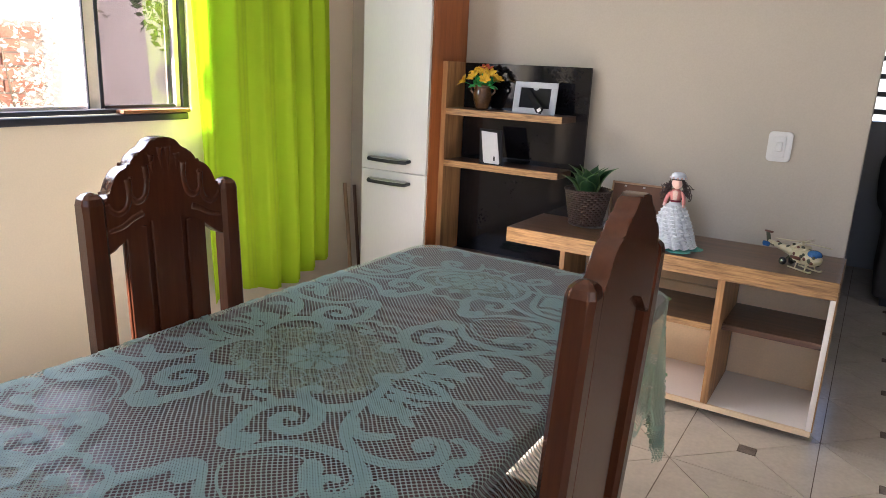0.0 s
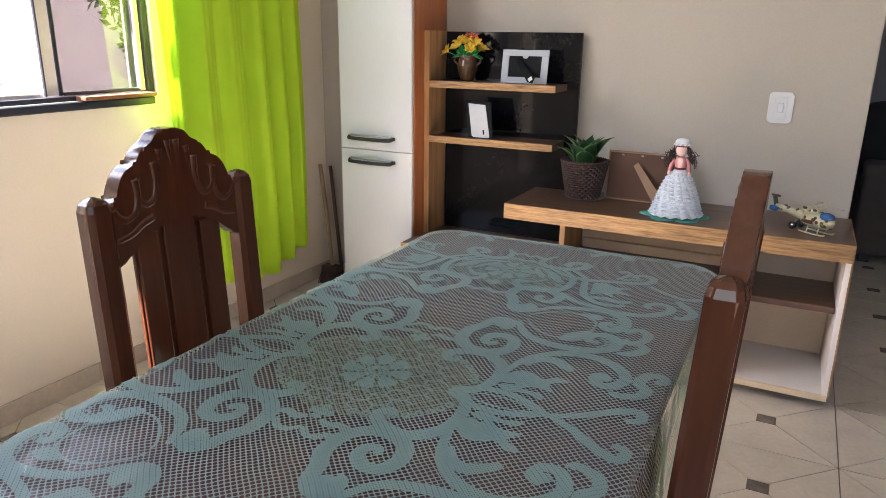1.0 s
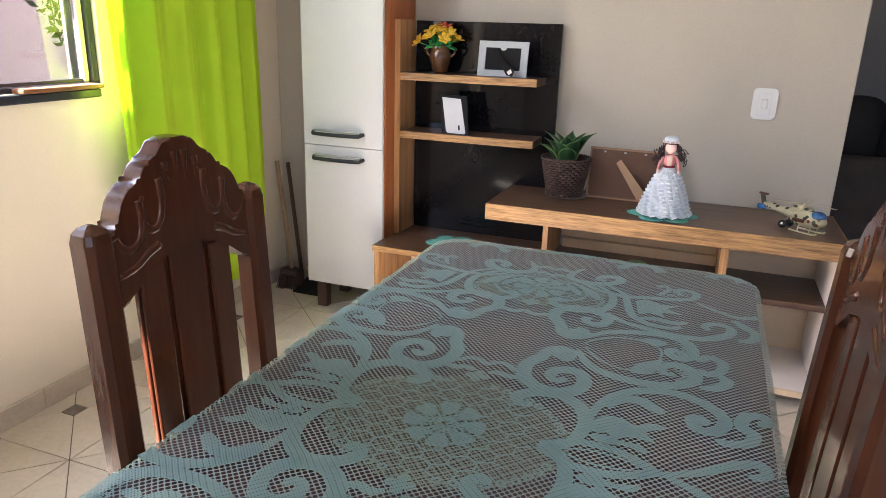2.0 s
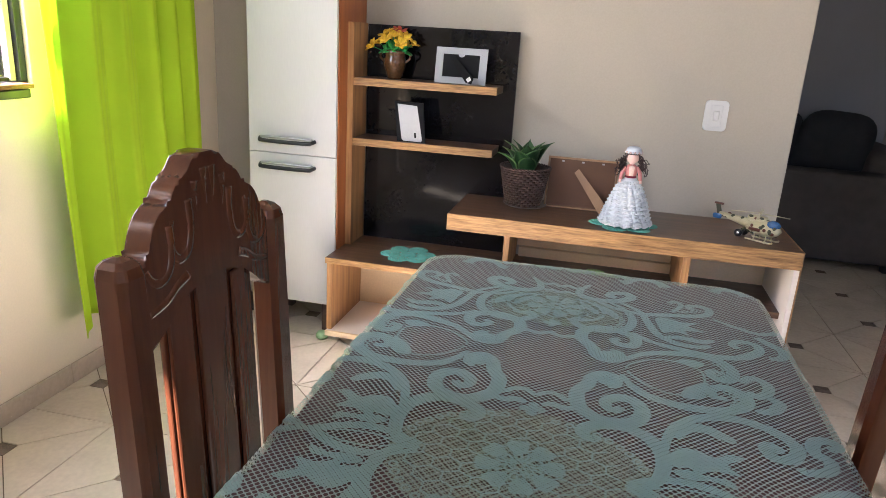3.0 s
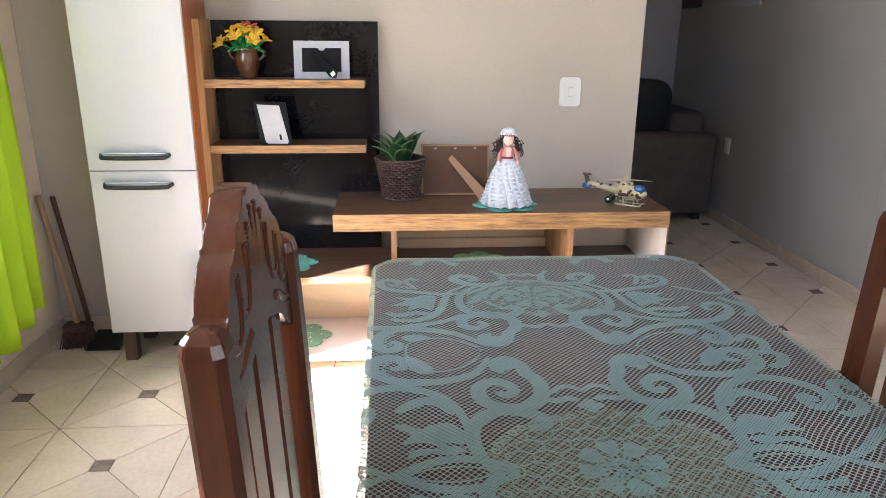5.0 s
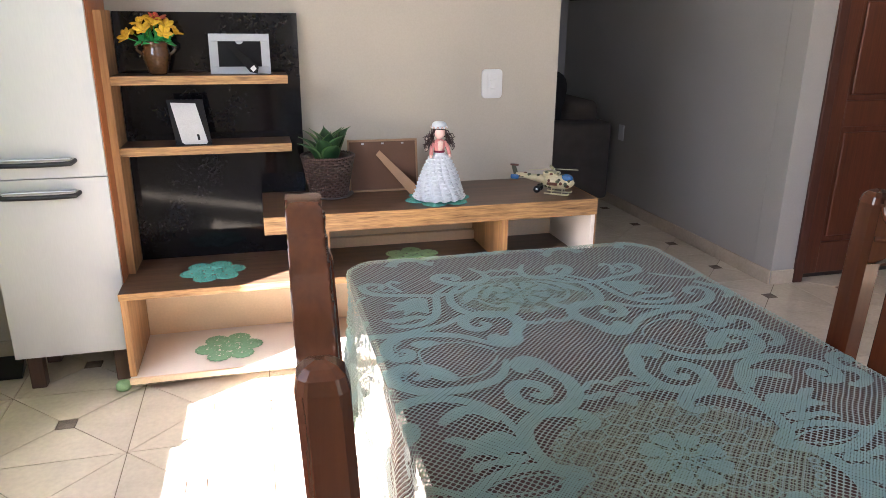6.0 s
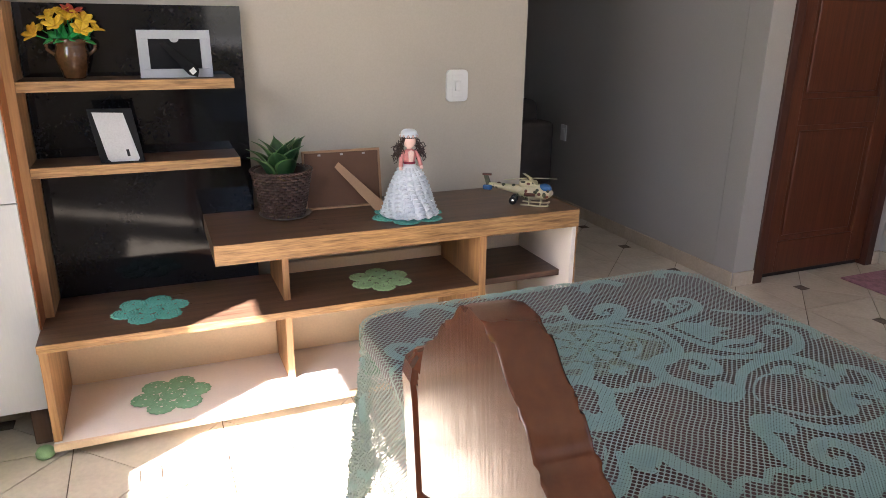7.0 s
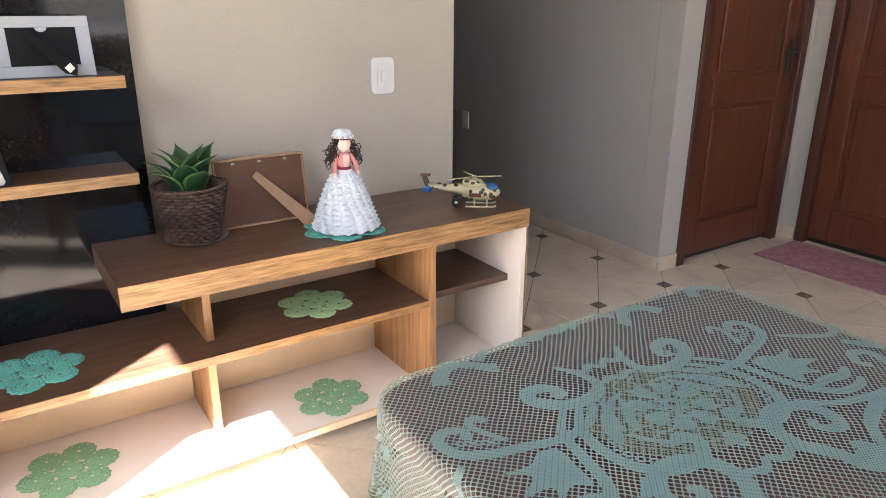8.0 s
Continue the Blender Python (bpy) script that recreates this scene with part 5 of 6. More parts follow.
# ---------- potted plant ----------
def potted_plant():
    x, y, z = -0.968, 3.085, 0.6325
    single("saucer", lathe([(0.060, 0.0), (0.078, 0.003), (0.087, 0.008), (0.089, 0.010), (0.085, 0.009), (0.074, 0.005)], (x + 0.008, y + 0.012, z), 36), SMOKEPLASTIC, (x, y, z), "shallow smoky grey plastic saucer under the plant pot", "saucer", smooth=True)
    z += 0.0055
    p = thing("potted_plant", (x, y, z), "green sansevieria in a dark brown woven wicker pot", "plant")
    rad = lambda h: 0.066 + 0.030 * (h / 0.155)
    pot = part("pot", lathe([(0.060, 0.0), (rad(0) - 0.004, 0.002), (rad(0.155) - 0.005, 0.155), (rad(0.155) - 0.014, 0.155), (rad(0.12) - 0.014, 0.125)], (x, y, z), 36), WICKER, p, "dark woven wicker pot", True)
    bm = bmesh.new()
    n, rows = 40, 15
    for r in range(rows):
        h0 = 0.004 + r * 0.0098
        for k in range(n // 2):
            a0 = 2 * math.pi * (2 * k + (r % 2)) / n
            a1 = a0 + 2 * math.pi * 2.05 / n
            verts = []
            for i in range(6):
                a = a0 + (a1 - a0) * i / 5
                bulge = 0.0085 * math.sin(math.pi * i / 5) - 0.002
                for dz, dr in ((0.0, -0.001), (0.0022, 0.0016), (0.0068, 0.0016), (0.0090, -0.001)):
                    q = rad(h0) + bulge + dr
                    verts.append(bm.verts.new((x + q * math.cos(a), y + q * math.sin(a), z + h0 + dz)))
            for i in range(5):
                for j in range(3):
                    bm.faces.new((verts[4 * i + j], verts[4 * i + 4 + j], verts[4 * i + 5 + j], verts[4 * i + 1 + j]))
    part("weave", bm, WICKER, pot)["kind"] = "stuff"
    for s in (0, 1):
        rim = []
        for k in range(121):
            a = 2 * math.pi * k / 120
            w = math.sin(20 * a + s * math.pi)
            rim.append((x + (rad(0.155) + 0.002 + 0.004 * w) * math.cos(a), y + (rad(0.155) + 0.002 + 0.004 * w) * math.sin(a), z + 0.156 + 0.003 * math.cos(20 * a + s * math.pi)))
        part("rim_braid", tube(rim, 0.0035, 6), WICKER, pot, "", True)
    part("soil", lathe([(0.07, 0.0), (0.074, 0.004), (0.04, 0.010), (0.01, 0.008)], (x, y, z + 0.128), 24), SOIL, p)
    rnd = random.Random(11)
    for k in range(13):
        a = 2.4 * k + rnd.uniform(-0.3, 0.3)
        out = 0.010 + 0.0045 * k * 0.62
        length = rnd.uniform(0.125, 0.155) if k < 9 else rnd.uniform(0.105, 0.130)
        tilt = 0.06 + 0.030 * k
        bm, edge = bmesh.new(), bmesh.new()
        rows_ = []
        steps = 10
        for i in range(steps + 1):
            t = i / steps
            w = 0.037 * (math.sin(math.pi * min(1, t * 0.86 + 0.16)) ** 0.9) * (1 - t ** 5) + 0.0004
            ang = tilt + 0.35 * t * t
            rr = out + length * t * math.sin(ang)
            h = 0.130 + length * t * math.cos(ang)
            c = Vector((x + rr * math.cos(a), y + rr * math.sin(a), z + h))
            side = Vector((-math.sin(a), math.cos(a), 0))
            inw = Vector((-math.cos(a) * math.cos(ang), -math.sin(a) * math.cos(ang), math.sin(ang)))
            twist = 0.3 * math.sin(k) * t
            side = (side + twist * inw).normalized()
            row = []
            for u in (-1, -0.82, -0.4, 0, 0.4, 0.82, 1):
                row.append(c + side * w * u + inw * w * 0.45 * u * u)
            rows_.append(row)
        vv = [[bm.verts.new(p_) for p_ in row] for row in rows_]
        for r1, r2 in zip(vv, vv[1:]):
            for u in range(6):
                f = bm.faces.new((r1[u], r1[u + 1], r2[u + 1], r2[u]))
                f.material_index = 1 if u in (0, 5) else 0
        ob = part("leaf", bm, LEAF, p, "", True)
        ob.data.materials.append(LEAFEDGE)
        so_ = ob.modifiers.new("thick", "SOLIDIFY")
        so_.thickness = 0.0022


potted_plant()


# ---------- pictures and frames ----------
def brown_frame():
    f = thing("photo_frame", (-0.741, 3.13, 0.6325), "back of a brown hardboard photo frame leaning on the wall", "photo frame")
    lean = lambda a, b, c: Vector((-0.884 + a, 3.130 + 0.030 * b / 0.2 - c, 0.6335 + b))
    part("backing", slab([(0.008, 0.008), (0.272, 0.008), (0.272, 0.195), (0.008, 0.195)], 0.006, lean, 0.001), HARDBOARD, f)
    for a0, a1, b0, b1 in ((0, 0.28, 0.196, 0.203), (0, 0.28, 0.0, 0.007), (0, 0.007, 0.0075, 0.1955), (0.273, 0.28, 0.0075, 0.1955)):
        part("frame_edge", slab([(a0, b0), (a1, b0), (a1, b1), (a0, b1)], 0.012, lambda a, b, c: lean(a, b, c - 0.003), 0.0015), EASEL, f)
    for a, b in ((0.06, 0.188), (0.22, 0.188), (0.14, 0.188)):
        part("clip", slab([(a - 0.005, b - 0.003), (a + 0.005, b - 0.003), (a + 0.005, b + 0.003), (a - 0.005, b + 0.003)], 0.003, lambda q, w, c: lean(q, w, c + 0.006), 0.0005), STEEL, f)
    top, foot = Vector((-0.766, 3.140, 0.787)), Vector((-0.628, 3.035, 0.635))
    d = (foot - top)
    side = Vector((0.62, 0.25, 0.62)).normalized() * 0.019
    nrm = d.cross(side).normalized() * 0.0022
    bm = bmesh.new()
    pts = [top - side * 0.62, top + side * 0.62, top + d * 0.9 + side * 1.15, foot + side * 1.0, foot - side * 0.8, top + d * 0.9 - side * 1.1]
    lo, hi = [bm.verts.new(p) for p in pts], [bm.verts.new(p + nrm) for p in pts]
    bm.faces.new(lo[::-1])
    bm.faces.new(hi)
    for i in range(6):
        bm.faces.new((lo[i], lo[(i + 1) % 6], hi[(i + 1) % 6], hi[i]))
    bmesh.ops.recalc_face_normals(bm, faces=bm.faces)
    part("strut", bm, EASEL, f, "tan cardboard strut")


brown_frame()


def silver_frame():
    f = thing("photo_frame", (-1.255, 3.09, 1.0985), "back of a silver-grey photo frame with a black insert", "photo frame")
    lean = lambda a, b, c: Vector((-1.366 + a, 3.090 + 0.022 * b / 0.15 - c, 1.0990 + b * 0.91))
    W, H = 0.208, 0.152
    for a0, a1, b0, b1 in ((0, W, 0.124, H), (0, W, 0.0, 0.028), (0, 0.030, 0.0283, 0.1237), (W - 0.030, W, 0.0283, 0.1237)):
        part("frame_bar", slab([(a0, b0), (a1, b0), (a1, b1), (a0, b1)], 0.006, lean, 0.0008), SILVER, f)
    part("insert", slab([(0.0303, 0.0283), (W - 0.0303, 0.0283), (W - 0.0303, 0.1237), (0.0303, 0.1237)], 0.004, lambda a, b, c: lean(a, b, c - 0.001), 0.0004), FRAMEBLACK, f)
    part("notch", slab([(W / 2 + 0.013 * math.cos(math.pi + math.pi * k / 12), 0.1236 + 0.011 * math.sin(math.pi + math.pi * k / 12)) for k in range(13)], 0.002, lambda a, b, c: lean(a, b, c + 0.0032)), SILVER, f)
    st = part("strut", slab([(0.060, 0.108), (0.076, 0.116), (0.166, 0.028), (0.160, 0.004), (0.136, 0.010)], 0.003, lambda a, b, c: lean(a, b, c + 0.008 + 0.035 * max(0, 0.116 - b) / 0.11), 0.0006), FRAMEBLACK, f, "black strut")
    part("sticker", slab([(0.136, 0.024), (0.150, 0.036), (0.158, 0.022), (0.146, 0.011)], 0.0006, lambda a, b, c: lean(a, b, c + 0.0125 + 0.035 * max(0, 0.116 - b) / 0.11)), PALECARD, st, "white sticker")


silver_frame()


def small_frame():
    f = thing("photo_frame", (-1.465, 3.07, 0.8535), "back of a small black photo frame with a pale card", "photo frame")
    lean = lambda a, b, c: Vector((-1.526 + a + 0.022 * (0.17 - b) / 0.17, 3.068 + 0.024 * b / 0.17 - c - 0.06 * a, 0.8545 + b * 0.92))
    part("frame_body", slab([(0.0, 0.0), (0.122, 0.0), (0.122, 0.172), (0.0, 0.172)], 0.010, lean, 0.0015), FRAMEBLACK, f)
    ins = part("card", slab([(0.022, 0.012), (0.030, 0.004), (0.104, 0.004), (0.110, 0.012), (0.096, 0.158), (0.012, 0.162)], 0.0025, lambda a, b, c: lean(a, b, c + 0.0103), 0.0004), GREYCARD, f, "pale grey card back")
    part("writing", slab([(0.078, 0.020), (0.086, 0.020), (0.086, 0.042), (0.078, 0.042)], 0.0006, lambda a, b, c: lean(a, b, c + 0.0130)), FRAMEBLACK, ins)


small_frame()

for nm, bx, lab in (("x", (1.279, 1.292, 4.74, 5.09, 1.44, 1.80), "silver-framed picture hanging on the hall wall"), ("y", (1.275, 1.292, 5.60, 5.93, 1.45, 1.80), "dark-framed picture hanging on the hall wall")):
    x0, x1, y0, y1, q0, q1 = bx
    pic = thing("picture", ((x0 + x1) / 2, (y0 + y1) / 2, q0), lab, "picture")
    part("picture_frame", box(x0, x1, y0, y1, q0, q1, 0.003), SILVER if nm == "x" else BLACKPLASTIC, pic)
    part("print", box(x0 - 0.001, x0 - 0.0002, y0 + 0.04, y1 - 0.04, q0 + 0.04, q1 - 0.04), CROCHET_SAGE if nm == "x" else HARDBOARD, pic)


# ---------- vase of fabric flowers ----------
def vase():
    x, y, z = -1.545, 3.128, 1.0985
    v = thing("flower_vase", (x, y, z), "brown glazed two-handled jug holding yellow fabric flowers", "vase")
    jug = part("jug", lathe([(0.026, 0.0), (0.031, 0.004), (0.033, 0.012), (0.041, 0.036), (0.047, 0.060), (0.046, 0.076), (0.041, 0.090), (0.042, 0.098), (0.049, 0.112), (0.046, 0.113), (0.036, 0.098), (0.024, 0.06)], (x, y, z), 32), CLAY, v, "brown glazed clay jug", True)
    for s in (-1, 1):
        part("handle", tube(smooth_line([(x + s * 0.043, y, z + 0.104), (x + s * 0.060, y, z + 0.100), (x + s * 0.063, y, z + 0.084), (x + s * 0.045, y, z + 0.068)], 6), 0.0055, 8), CLAY, jug, "", True)
    rnd = random.Random(8)

    def petals(c, way, n, length, width, cup, material, name, lab=""):
        bm = bmesh.new()
        way = way.normalized()
        e1 = way.orthogonal().normalized()
        e2 = way.cross(e1)
        for k in range(n):
            a = 2 * math.pi * k / n + rnd.uniform(-0.2, 0.2)
            d = e1 * math.cos(a) + e2 * math.sin(a)
            s = way.cross(d)
            rows_ = []
            for i in range(5):
                t = i / 4
                w = width * (0.35 + 1.1 * t - 1.25 * t ** 3)
                lift = cup * t - 0.3 * cup * t * t
                o = c + d * length * t * 0.9 + way * length * lift
                rows_.append([bm.verts.new(o - s * w + way * 0.15 * w), bm.verts.new(o), bm.verts.new(o + s * w + way * 0.15 * w)])
            for r1, r2 in zip(rows_, rows_[1:]):
                for u in (0, 1):
                    bm.faces.new((r1[u], r1[u + 1], r2[u + 1], r2[u]))
        ob = part(name, bm, material, v, lab, True)
        th = ob.modifiers.new("thick", "SOLIDIFY")
        th.thickness = 0.001

    for k in range(13):
        a = 2.4 * k
        r = 0.014 + 0.0068 * k
        c = Vector((x + r * math.cos(a), y + 0.62 * r * math.sin(a), z + 0.182 - 0.0050 * k + rnd.uniform(-0.006, 0.006)))
        way = Vector((math.cos(a) * r * 9, math.sin(a) * r * 9 - 0.25, 0.75))
        red = k == 0
        petals(c, way, 6, rnd.uniform(0.030, 0.038), 0.0135, 0.75, PETALRED if red else PETAL, "flower", "red fabric flower" if red else "")
        part("stem", tube([c, (x + 0.3 * (c.x - x), y + 0.3 * (c.y - y), z + 0.10)], 0.0016, 5), FOILGREEN, v)
    for k in range(11):
        a = 2 * math.pi * k / 11
        c = Vector((x + 0.030 * math.cos(a), y + 0.020 * math.sin(a), z + 0.112))
        petals(c, Vector((math.cos(a), 0.7 * math.sin(a), 0.6)), 3, 0.042, 0.013, 0.8, FOILGREEN, "leaf")


vase()


# ---------- toy helicopter ----------
def helicopter():
    x, y, z = -0.115, 2.965, 0.6325
    h = thing("toy_helicopter", (x, y, z), "toy helicopter in sand and olive camouflage on skids", "toy")
    R = pose(x, y, z, 0, 0, -37)

    def put(nm, bm, m, parent=h, lab="", smooth=True):
        bmesh.ops.transform(bm, matrix=R, verts=bm.verts)
        return part(nm, bm, m, parent, lab, smooth)

    body = lathe([(0.005, -0.066), (0.016, -0.056), (0.026, -0.036), (0.030, -0.008), (0.030, 0.018), (0.026, 0.042), (0.016, 0.060), (0.004, 0.069)], (0, 0, 0), 20)
    bmesh.ops.transform(body, matrix=pose(0.045, 0, 0.048, 0, 90), verts=body.verts)
    fus = put("fuselage", body, SAND)
    put("cabin_window", ball((0.082, 0, 0.064), 0.0245, u=14, v=10, scale=(1.1, 1.02, 0.75)), TOYBLUE, fus, "blue glossy canopy")
    put("engine_cover", box(-0.012, 0.056, -0.018, 0.018, 0.066, 0.090, 0.009, seg=3), SAND, fus, "sand-coloured engine cowling")
    for px, pz, mm in ((0.004, 0.086, OLIVE), (0.024, 0.080, TOYBROWN), (0.044, 0.084, OLIVE)):
        put("camouflage_patch", ball((px, -0.0165, pz), 0.0072, u=8, v=6, scale=(1.3, 0.35, 0.7)), mm, fus)
    put("tail_boom", tube([(0.00, 0, 0.054), (-0.07, 0, 0.060), (-0.125, 0, 0.066)], 0.01, 10, taper=[0.020, 0.012, 0.008]), SAND)
    fin = put("tail_fin", slab([(-0.132, 0.052), (-0.112, 0.056), (-0.128, 0.098), (-0.146, 0.100)], 0.004, lambda a, b, c: Vector((a, c - 0.002, b)), 0.001), OLIVE)
    put("fin_tip", slab([(-0.150, 0.099), (-0.116, 0.099), (-0.116, 0.106), (-0.150, 0.106)], 0.012, lambda a, b, c: Vector((a, c - 0.006, b)), 0.002), TOYBROWN, fin)
    put("tail_rotor", slab([(-0.128 + 0.018 * math.cos(k * 0.524), 0.056 + 0.018 * math.sin(k * 0.524) * (0.75 + 0.25 * math.cos(2 * k * 0.524))) for k in range(12)], 0.003, lambda a, b, c: Vector((a, c - 0.012, b)), 0.0006), TOYBLUE)
    put("rotor_mast", lathe([(0.006, 0.084), (0.004, 0.094), (0.007, 0.096), (0.007, 0.101), (0.002, 0.103)], (0.028, 0, 0), 10), SAND)
    for k in range(4):
        a = radians(22 + 90 * k)
        put("rotor_blade", slab([(0.006, -0.003), (0.025, -0.006), (0.098, -0.006), (0.100, 0.004), (0.025, 0.005)], 0.002, lambda p, q, c: Vector((0.028 + p * math.cos(a) - q * math.sin(a), p * math.sin(a) + q * math.cos(a), 0.098 + c - 0.05 * p)), 0.0005), SAND)
    for s in (-1, 1):
        sk = put("skid", tube(smooth_line([(0.100, s * 0.026, 0.010), (0.090, s * 0.026, 0.0035), (0.02, s * 0.026, 0.0032), (0.0, s * 0.026, 0.004)], 4), 0.0032, 8), SAND)
        for px in (0.030, 0.072):
            put("skid_leg", tube([(px, s * 0.026, 0.004), (px, s * 0.018, 0.030)], 0.0026, 6), SAND, sk)
        w = lathe([(0.004, -0.006), (0.014, -0.005), (0.0145, 0.0), (0.014, 0.005), (0.004, 0.006)], (0, 0, 0), 16)
        bmesh.ops.transform(w, matrix=pose(-0.030, s * 0.022, 0.0148, 90), verts=w.verts)
        wh = put("wheel", w, BLACKPLASTIC)
        put("hub", ball((-0.030, s * 0.0275, 0.0148), 0.0065, u=10, v=8, scale=(1, 0.5, 1)), CHROME, wh)
        put("strut", tube([(-0.030, s * 0.020, 0.015), (-0.012, s * 0.012, 0.040)], 0.003, 6), OLIVE)
        put("rocket_pod", tube([(0.012, s * 0.032, 0.044), (0.052, s * 0.032, 0.044)], 0.006, 10), TOYBROWN)
    for k in range(6):
        put("camouflage_patch", ball((-0.012 - 0.019 * k, 0.004 * (-1) ** k, 0.062 + 0.004 * math.sin(2.2 * k) + 0.001 * k), 0.0105, u=8, v=6, scale=(0.9, 1.0 - 0.10 * k, 0.8)), OLIVE if k % 2 else TOYBROWN, fus)
    rnd = random.Random(4)
    for k in range(38):
        u, a = rnd.uniform(-0.045, 0.052), rnd.uniform(0, 2 * math.pi)
        r = 0.0305 - 3.4 * u * u
        c = Vector((0.045 + u, r * math.cos(a), 0.048 + r * math.sin(a)))
        put("camouflage_patch", ball(c, 0.0078, u=8, v=6, scale=(rnd.uniform(0.7, 1.6), 0.25 + 0.5 * abs(math.sin(a)), 0.25 + 0.6 * abs(math.cos(a)))), OLIVE if k % 3 else TOYBROWN, fus)
    for k in range(4):
        px = -0.02 - 0.025 * k
        put("camouflage_patch", ball((px, -0.006, 0.0585), 0.0055, u=8, v=6, scale=(1.4, 0.8, 0.7)), OLIVE, fus)


helicopter()


# ---------- next room ----------
def soft_box(x0, x1, y0, y1, z0, z1, r):
    return box(x0, x1, y0, y1, z0, z1, r, seg=4)


def sofa():
    s = thing("sofa", (0.72, 5.45, 0), "dark brown fabric sofa along the wall of the dim room", "sofa")
    part("base", soft_box(0.20, 1.235, 5.18, 5.93, 0.05, 0.33, 0.03), SOFA, s, "", True)
    part("seat_cushion", soft_box(0.19, 0.98, 5.185, 5.93, 0.332, 0.49, 0.05), SOFA, s, "", True)
    part("backrest", soft_box(0.985, 1.24, 5.185, 5.93, 0.332, 0.74, 0.06), SOFA, s, "", True)
    part("armrest", soft_box(0.20, 1.24, 4.97, 5.175, 0.05, 0.61, 0.030), SOFA, s, "", True)
    for x in (0.28, 1.16):
        for y in (5.04, 5.86):
            part("foot", box(x - 0.03, x + 0.03, y - 0.03, y + 0.03, 0, 0.051, 0.004), BLACKPLASTIC, s)
    for x, y, z, t in ((0.78, 5.32, 0.69, 8), (0.36, 5.36, 0.68, -6)):
        bm = ball((0, 0, 0), 0.24, u=20, v=14, scale=(1, 0.36, 1.0))
        for q in bm.verts:
            q.co.x = math.copysign(abs(q.co.x / 0.24) ** 0.55 * 0.24, q.co.x)
            q.co.z = math.copysign(abs(q.co.z / 0.24) ** 0.55 * 0.24, q.co.z)
        bmesh.ops.transform(bm, matrix=pose(x, y, z + 0.035, 10, t * 0.5, t), verts=bm.verts)
        single("cushion", bm, CUSHION, (x, y, z - 0.2), "black cushion leaning against the arm of the sofa", "cushion", smooth=True)


sofa()


# ---------- outside the window ----------
wl = structure("garden_wall", box(-4.12, -3.925, -2.0, 5.0, -0.12, 2.15), PLASTER_OUT, "white plastered garden wall outside the window", "wall")
structure("garden_pillar", box(-3.92, -3.74, 2.40, 2.60, -0.12, 2.3, 0.01), PLASTER_OUT, "white plastered pillar outside the window", "pillar")
br = thing("brick_panel", (-3.92, 1.8, 0.2), "weathered red brick facing on the garden wall", "brickwork", kind="structure")
part("mortar_bed", box(-3.9245, -3.905, 1.30, 2.395, 0.2, 1.42), MORTAR, br)
brick_mesh = mesh_of(box(-0.012, 0.012, -0.103, 0.103, -0.030, 0.030, 0.003, seg=1), "brick", BRICK)
for r in range(17):
    for k in range(6):
        yy = 1.30 + 0.108 + 0.216 * (k - 0.5 * (r % 2)) + 0.0
        if 1.40 < yy < 2.30:
            ob = new("brick", brick_mesh)
            ob.parent, ob.matrix_local = br, pose(0.020 + 0.003 * math.sin(7 * k + 3 * r), yy - 1.8, 0.04 + 0.07 * r)


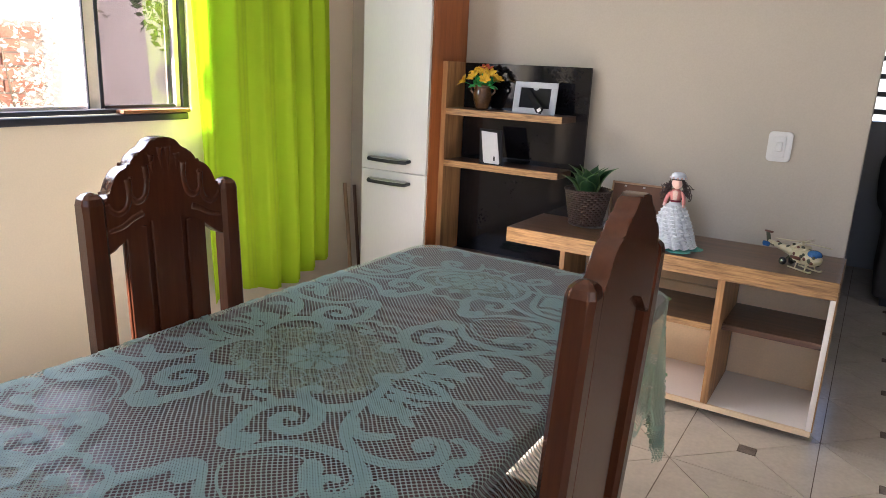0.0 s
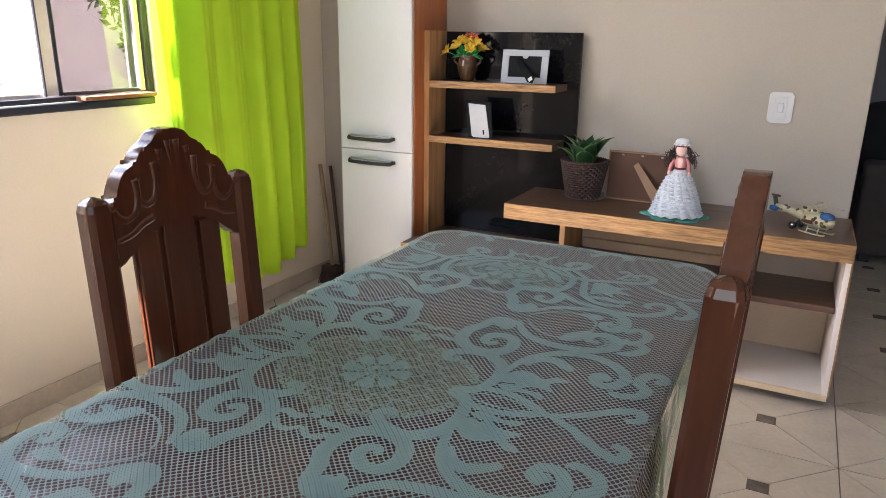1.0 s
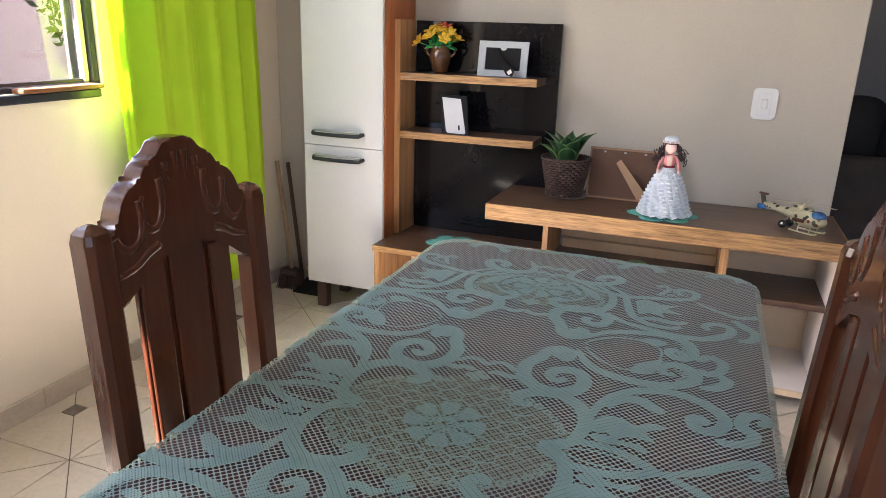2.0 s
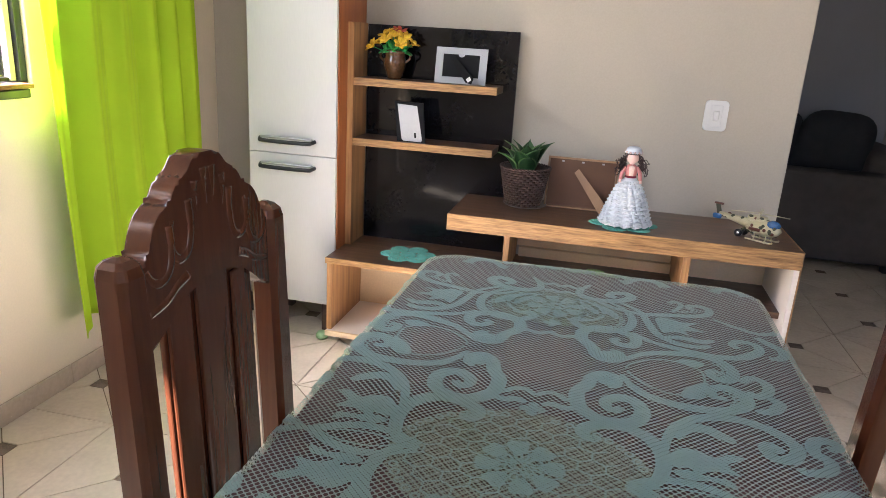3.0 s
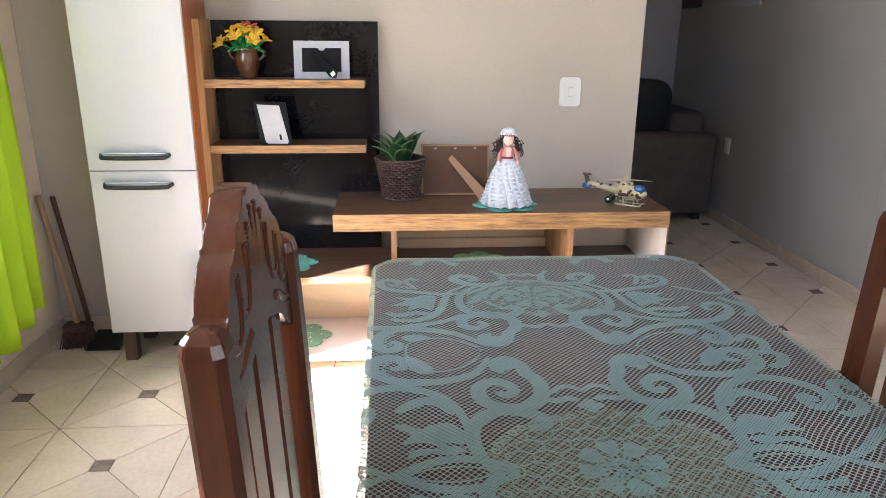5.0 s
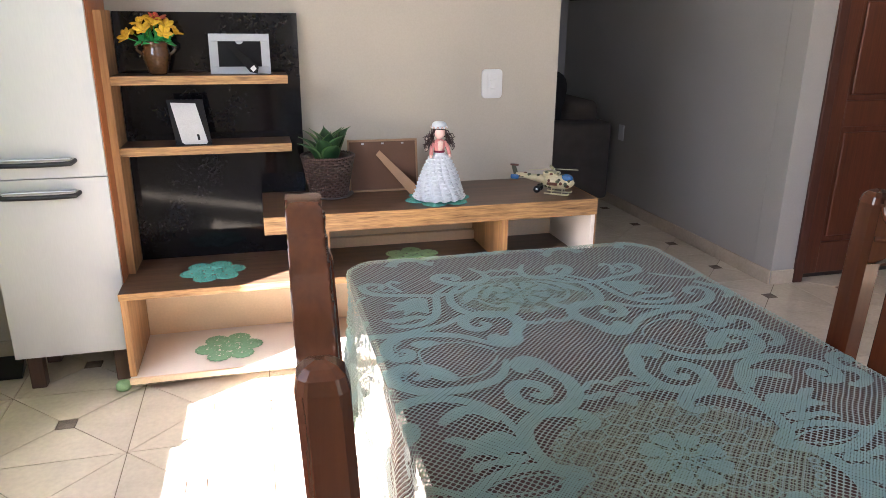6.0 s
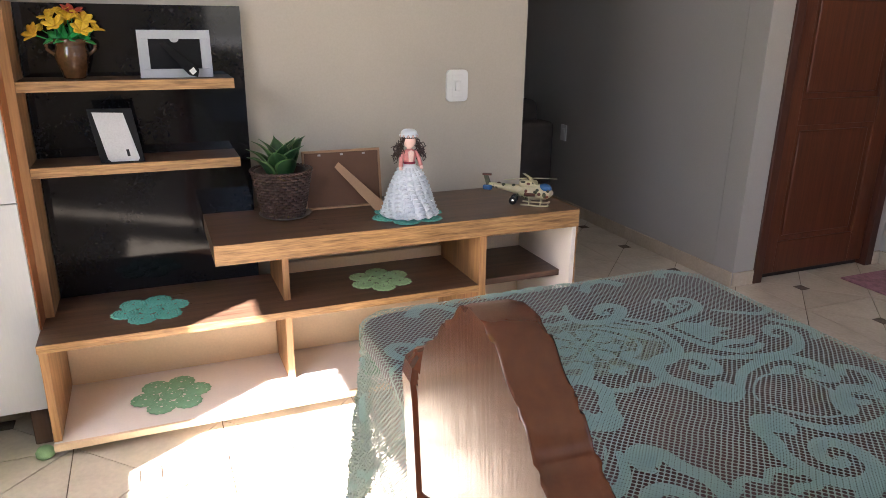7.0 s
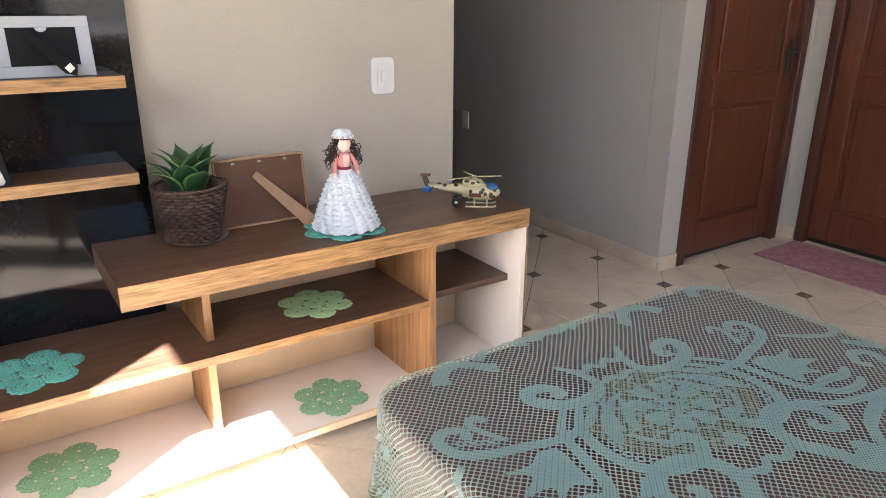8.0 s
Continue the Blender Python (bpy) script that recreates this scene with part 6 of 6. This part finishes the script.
def leaf_cloud(bm, rnd, centre, spread, count, size):
    for _ in range(count):
        c = Vector([centre[i] + rnd.gauss(0, spread[i]) for i in range(3)])
        d = Vector((rnd.uniform(-1, 1), rnd.uniform(-1, 1), rnd.uniform(-0.9, 0.3))).normalized()
        s = d.orthogonal().normalized()
        s = (s * math.cos(rnd.random() * 6) + d.cross(s) * math.sin(rnd.random() * 6)).normalized()
        l = size * rnd.uniform(0.6, 1.2)
        n_ = d.cross(s)
        v = [bm.verts.new(c), bm.verts.new(c + d * l * 0.5 + s * l * 0.24 + n_ * l * 0.05), bm.verts.new(c + d * l), bm.verts.new(c + d * l * 0.5 - s * l * 0.24 + n_ * l * 0.05)]
        bm.faces.new(v)


rnd = random.Random(2)
sh = thing("garden_shrub", (-3.7, 2.15, -0.12), "shrub growing against the brick wall, leaves paled for glare", "shrub")
bm = bmesh.new()
leaf_cloud(bm, rnd, (-3.72, 2.26, 1.12), (0.05, 0.07, 0.14), 420, 0.040)
leaf_cloud(bm, rnd, (-3.72, 2.10, 1.50), (0.06, 0.20, 0.09), 480, 0.040)
leaf_cloud(bm, rnd, (-3.72, 1.95, 0.95), (0.06, 0.15, 0.08), 280, 0.040)
# Crown in the leaf colour that carries the glare.
part("crown", bm, GLARE_FOLIAGE, sh)
bm = bmesh.new()
for k in range(3):
    tube(smooth_line([(-3.72, 2.15 + 0.02 * k, -0.12), (-3.73, 2.12 + 0.03 * k, 0.5), (-3.72, 1.95 + 0.07 * k, 1.1 + 0.06 * k), (-3.72, 1.85 + 0.11 * k, 1.55)], 4), 0.005, 6, bm)
part("stem", bm, BARK, sh)
hb = thing("hanging_plant", (-3.3, 2.72, 2.3), "dark green plant trailing down outside the smoky glass", "plant")
bm, st = bmesh.new(), bmesh.new()
for k in range(7):
    yy = 2.52 + 0.05 * k
    low = 1.15 + 0.10 * abs(k - 5)
    tube(smooth_line([(-3.3, 2.66, 2.3), (-3.28, yy - 0.02, 1.8), (-3.27, yy + 0.02, low)], 4), 0.003, 5, st)
    for i in range(26):
        t = i / 25
        leaf_cloud(bm, rnd, (-3.28, yy + 0.02 * math.sin(9 * t), low + (2.0 - low) * t), (0.03, 0.03, 0.02), 4, 0.055)
part("leaves", bm, FOLIAGE, hb)
part("vine", st, BARK, hb)
hook = structure("hanging_beam", box(-3.33, -3.27, 1.5, 3.4, 2.28, 2.34), BARK, "timber beam from which the plant hangs", "beam")

lay_tiles()
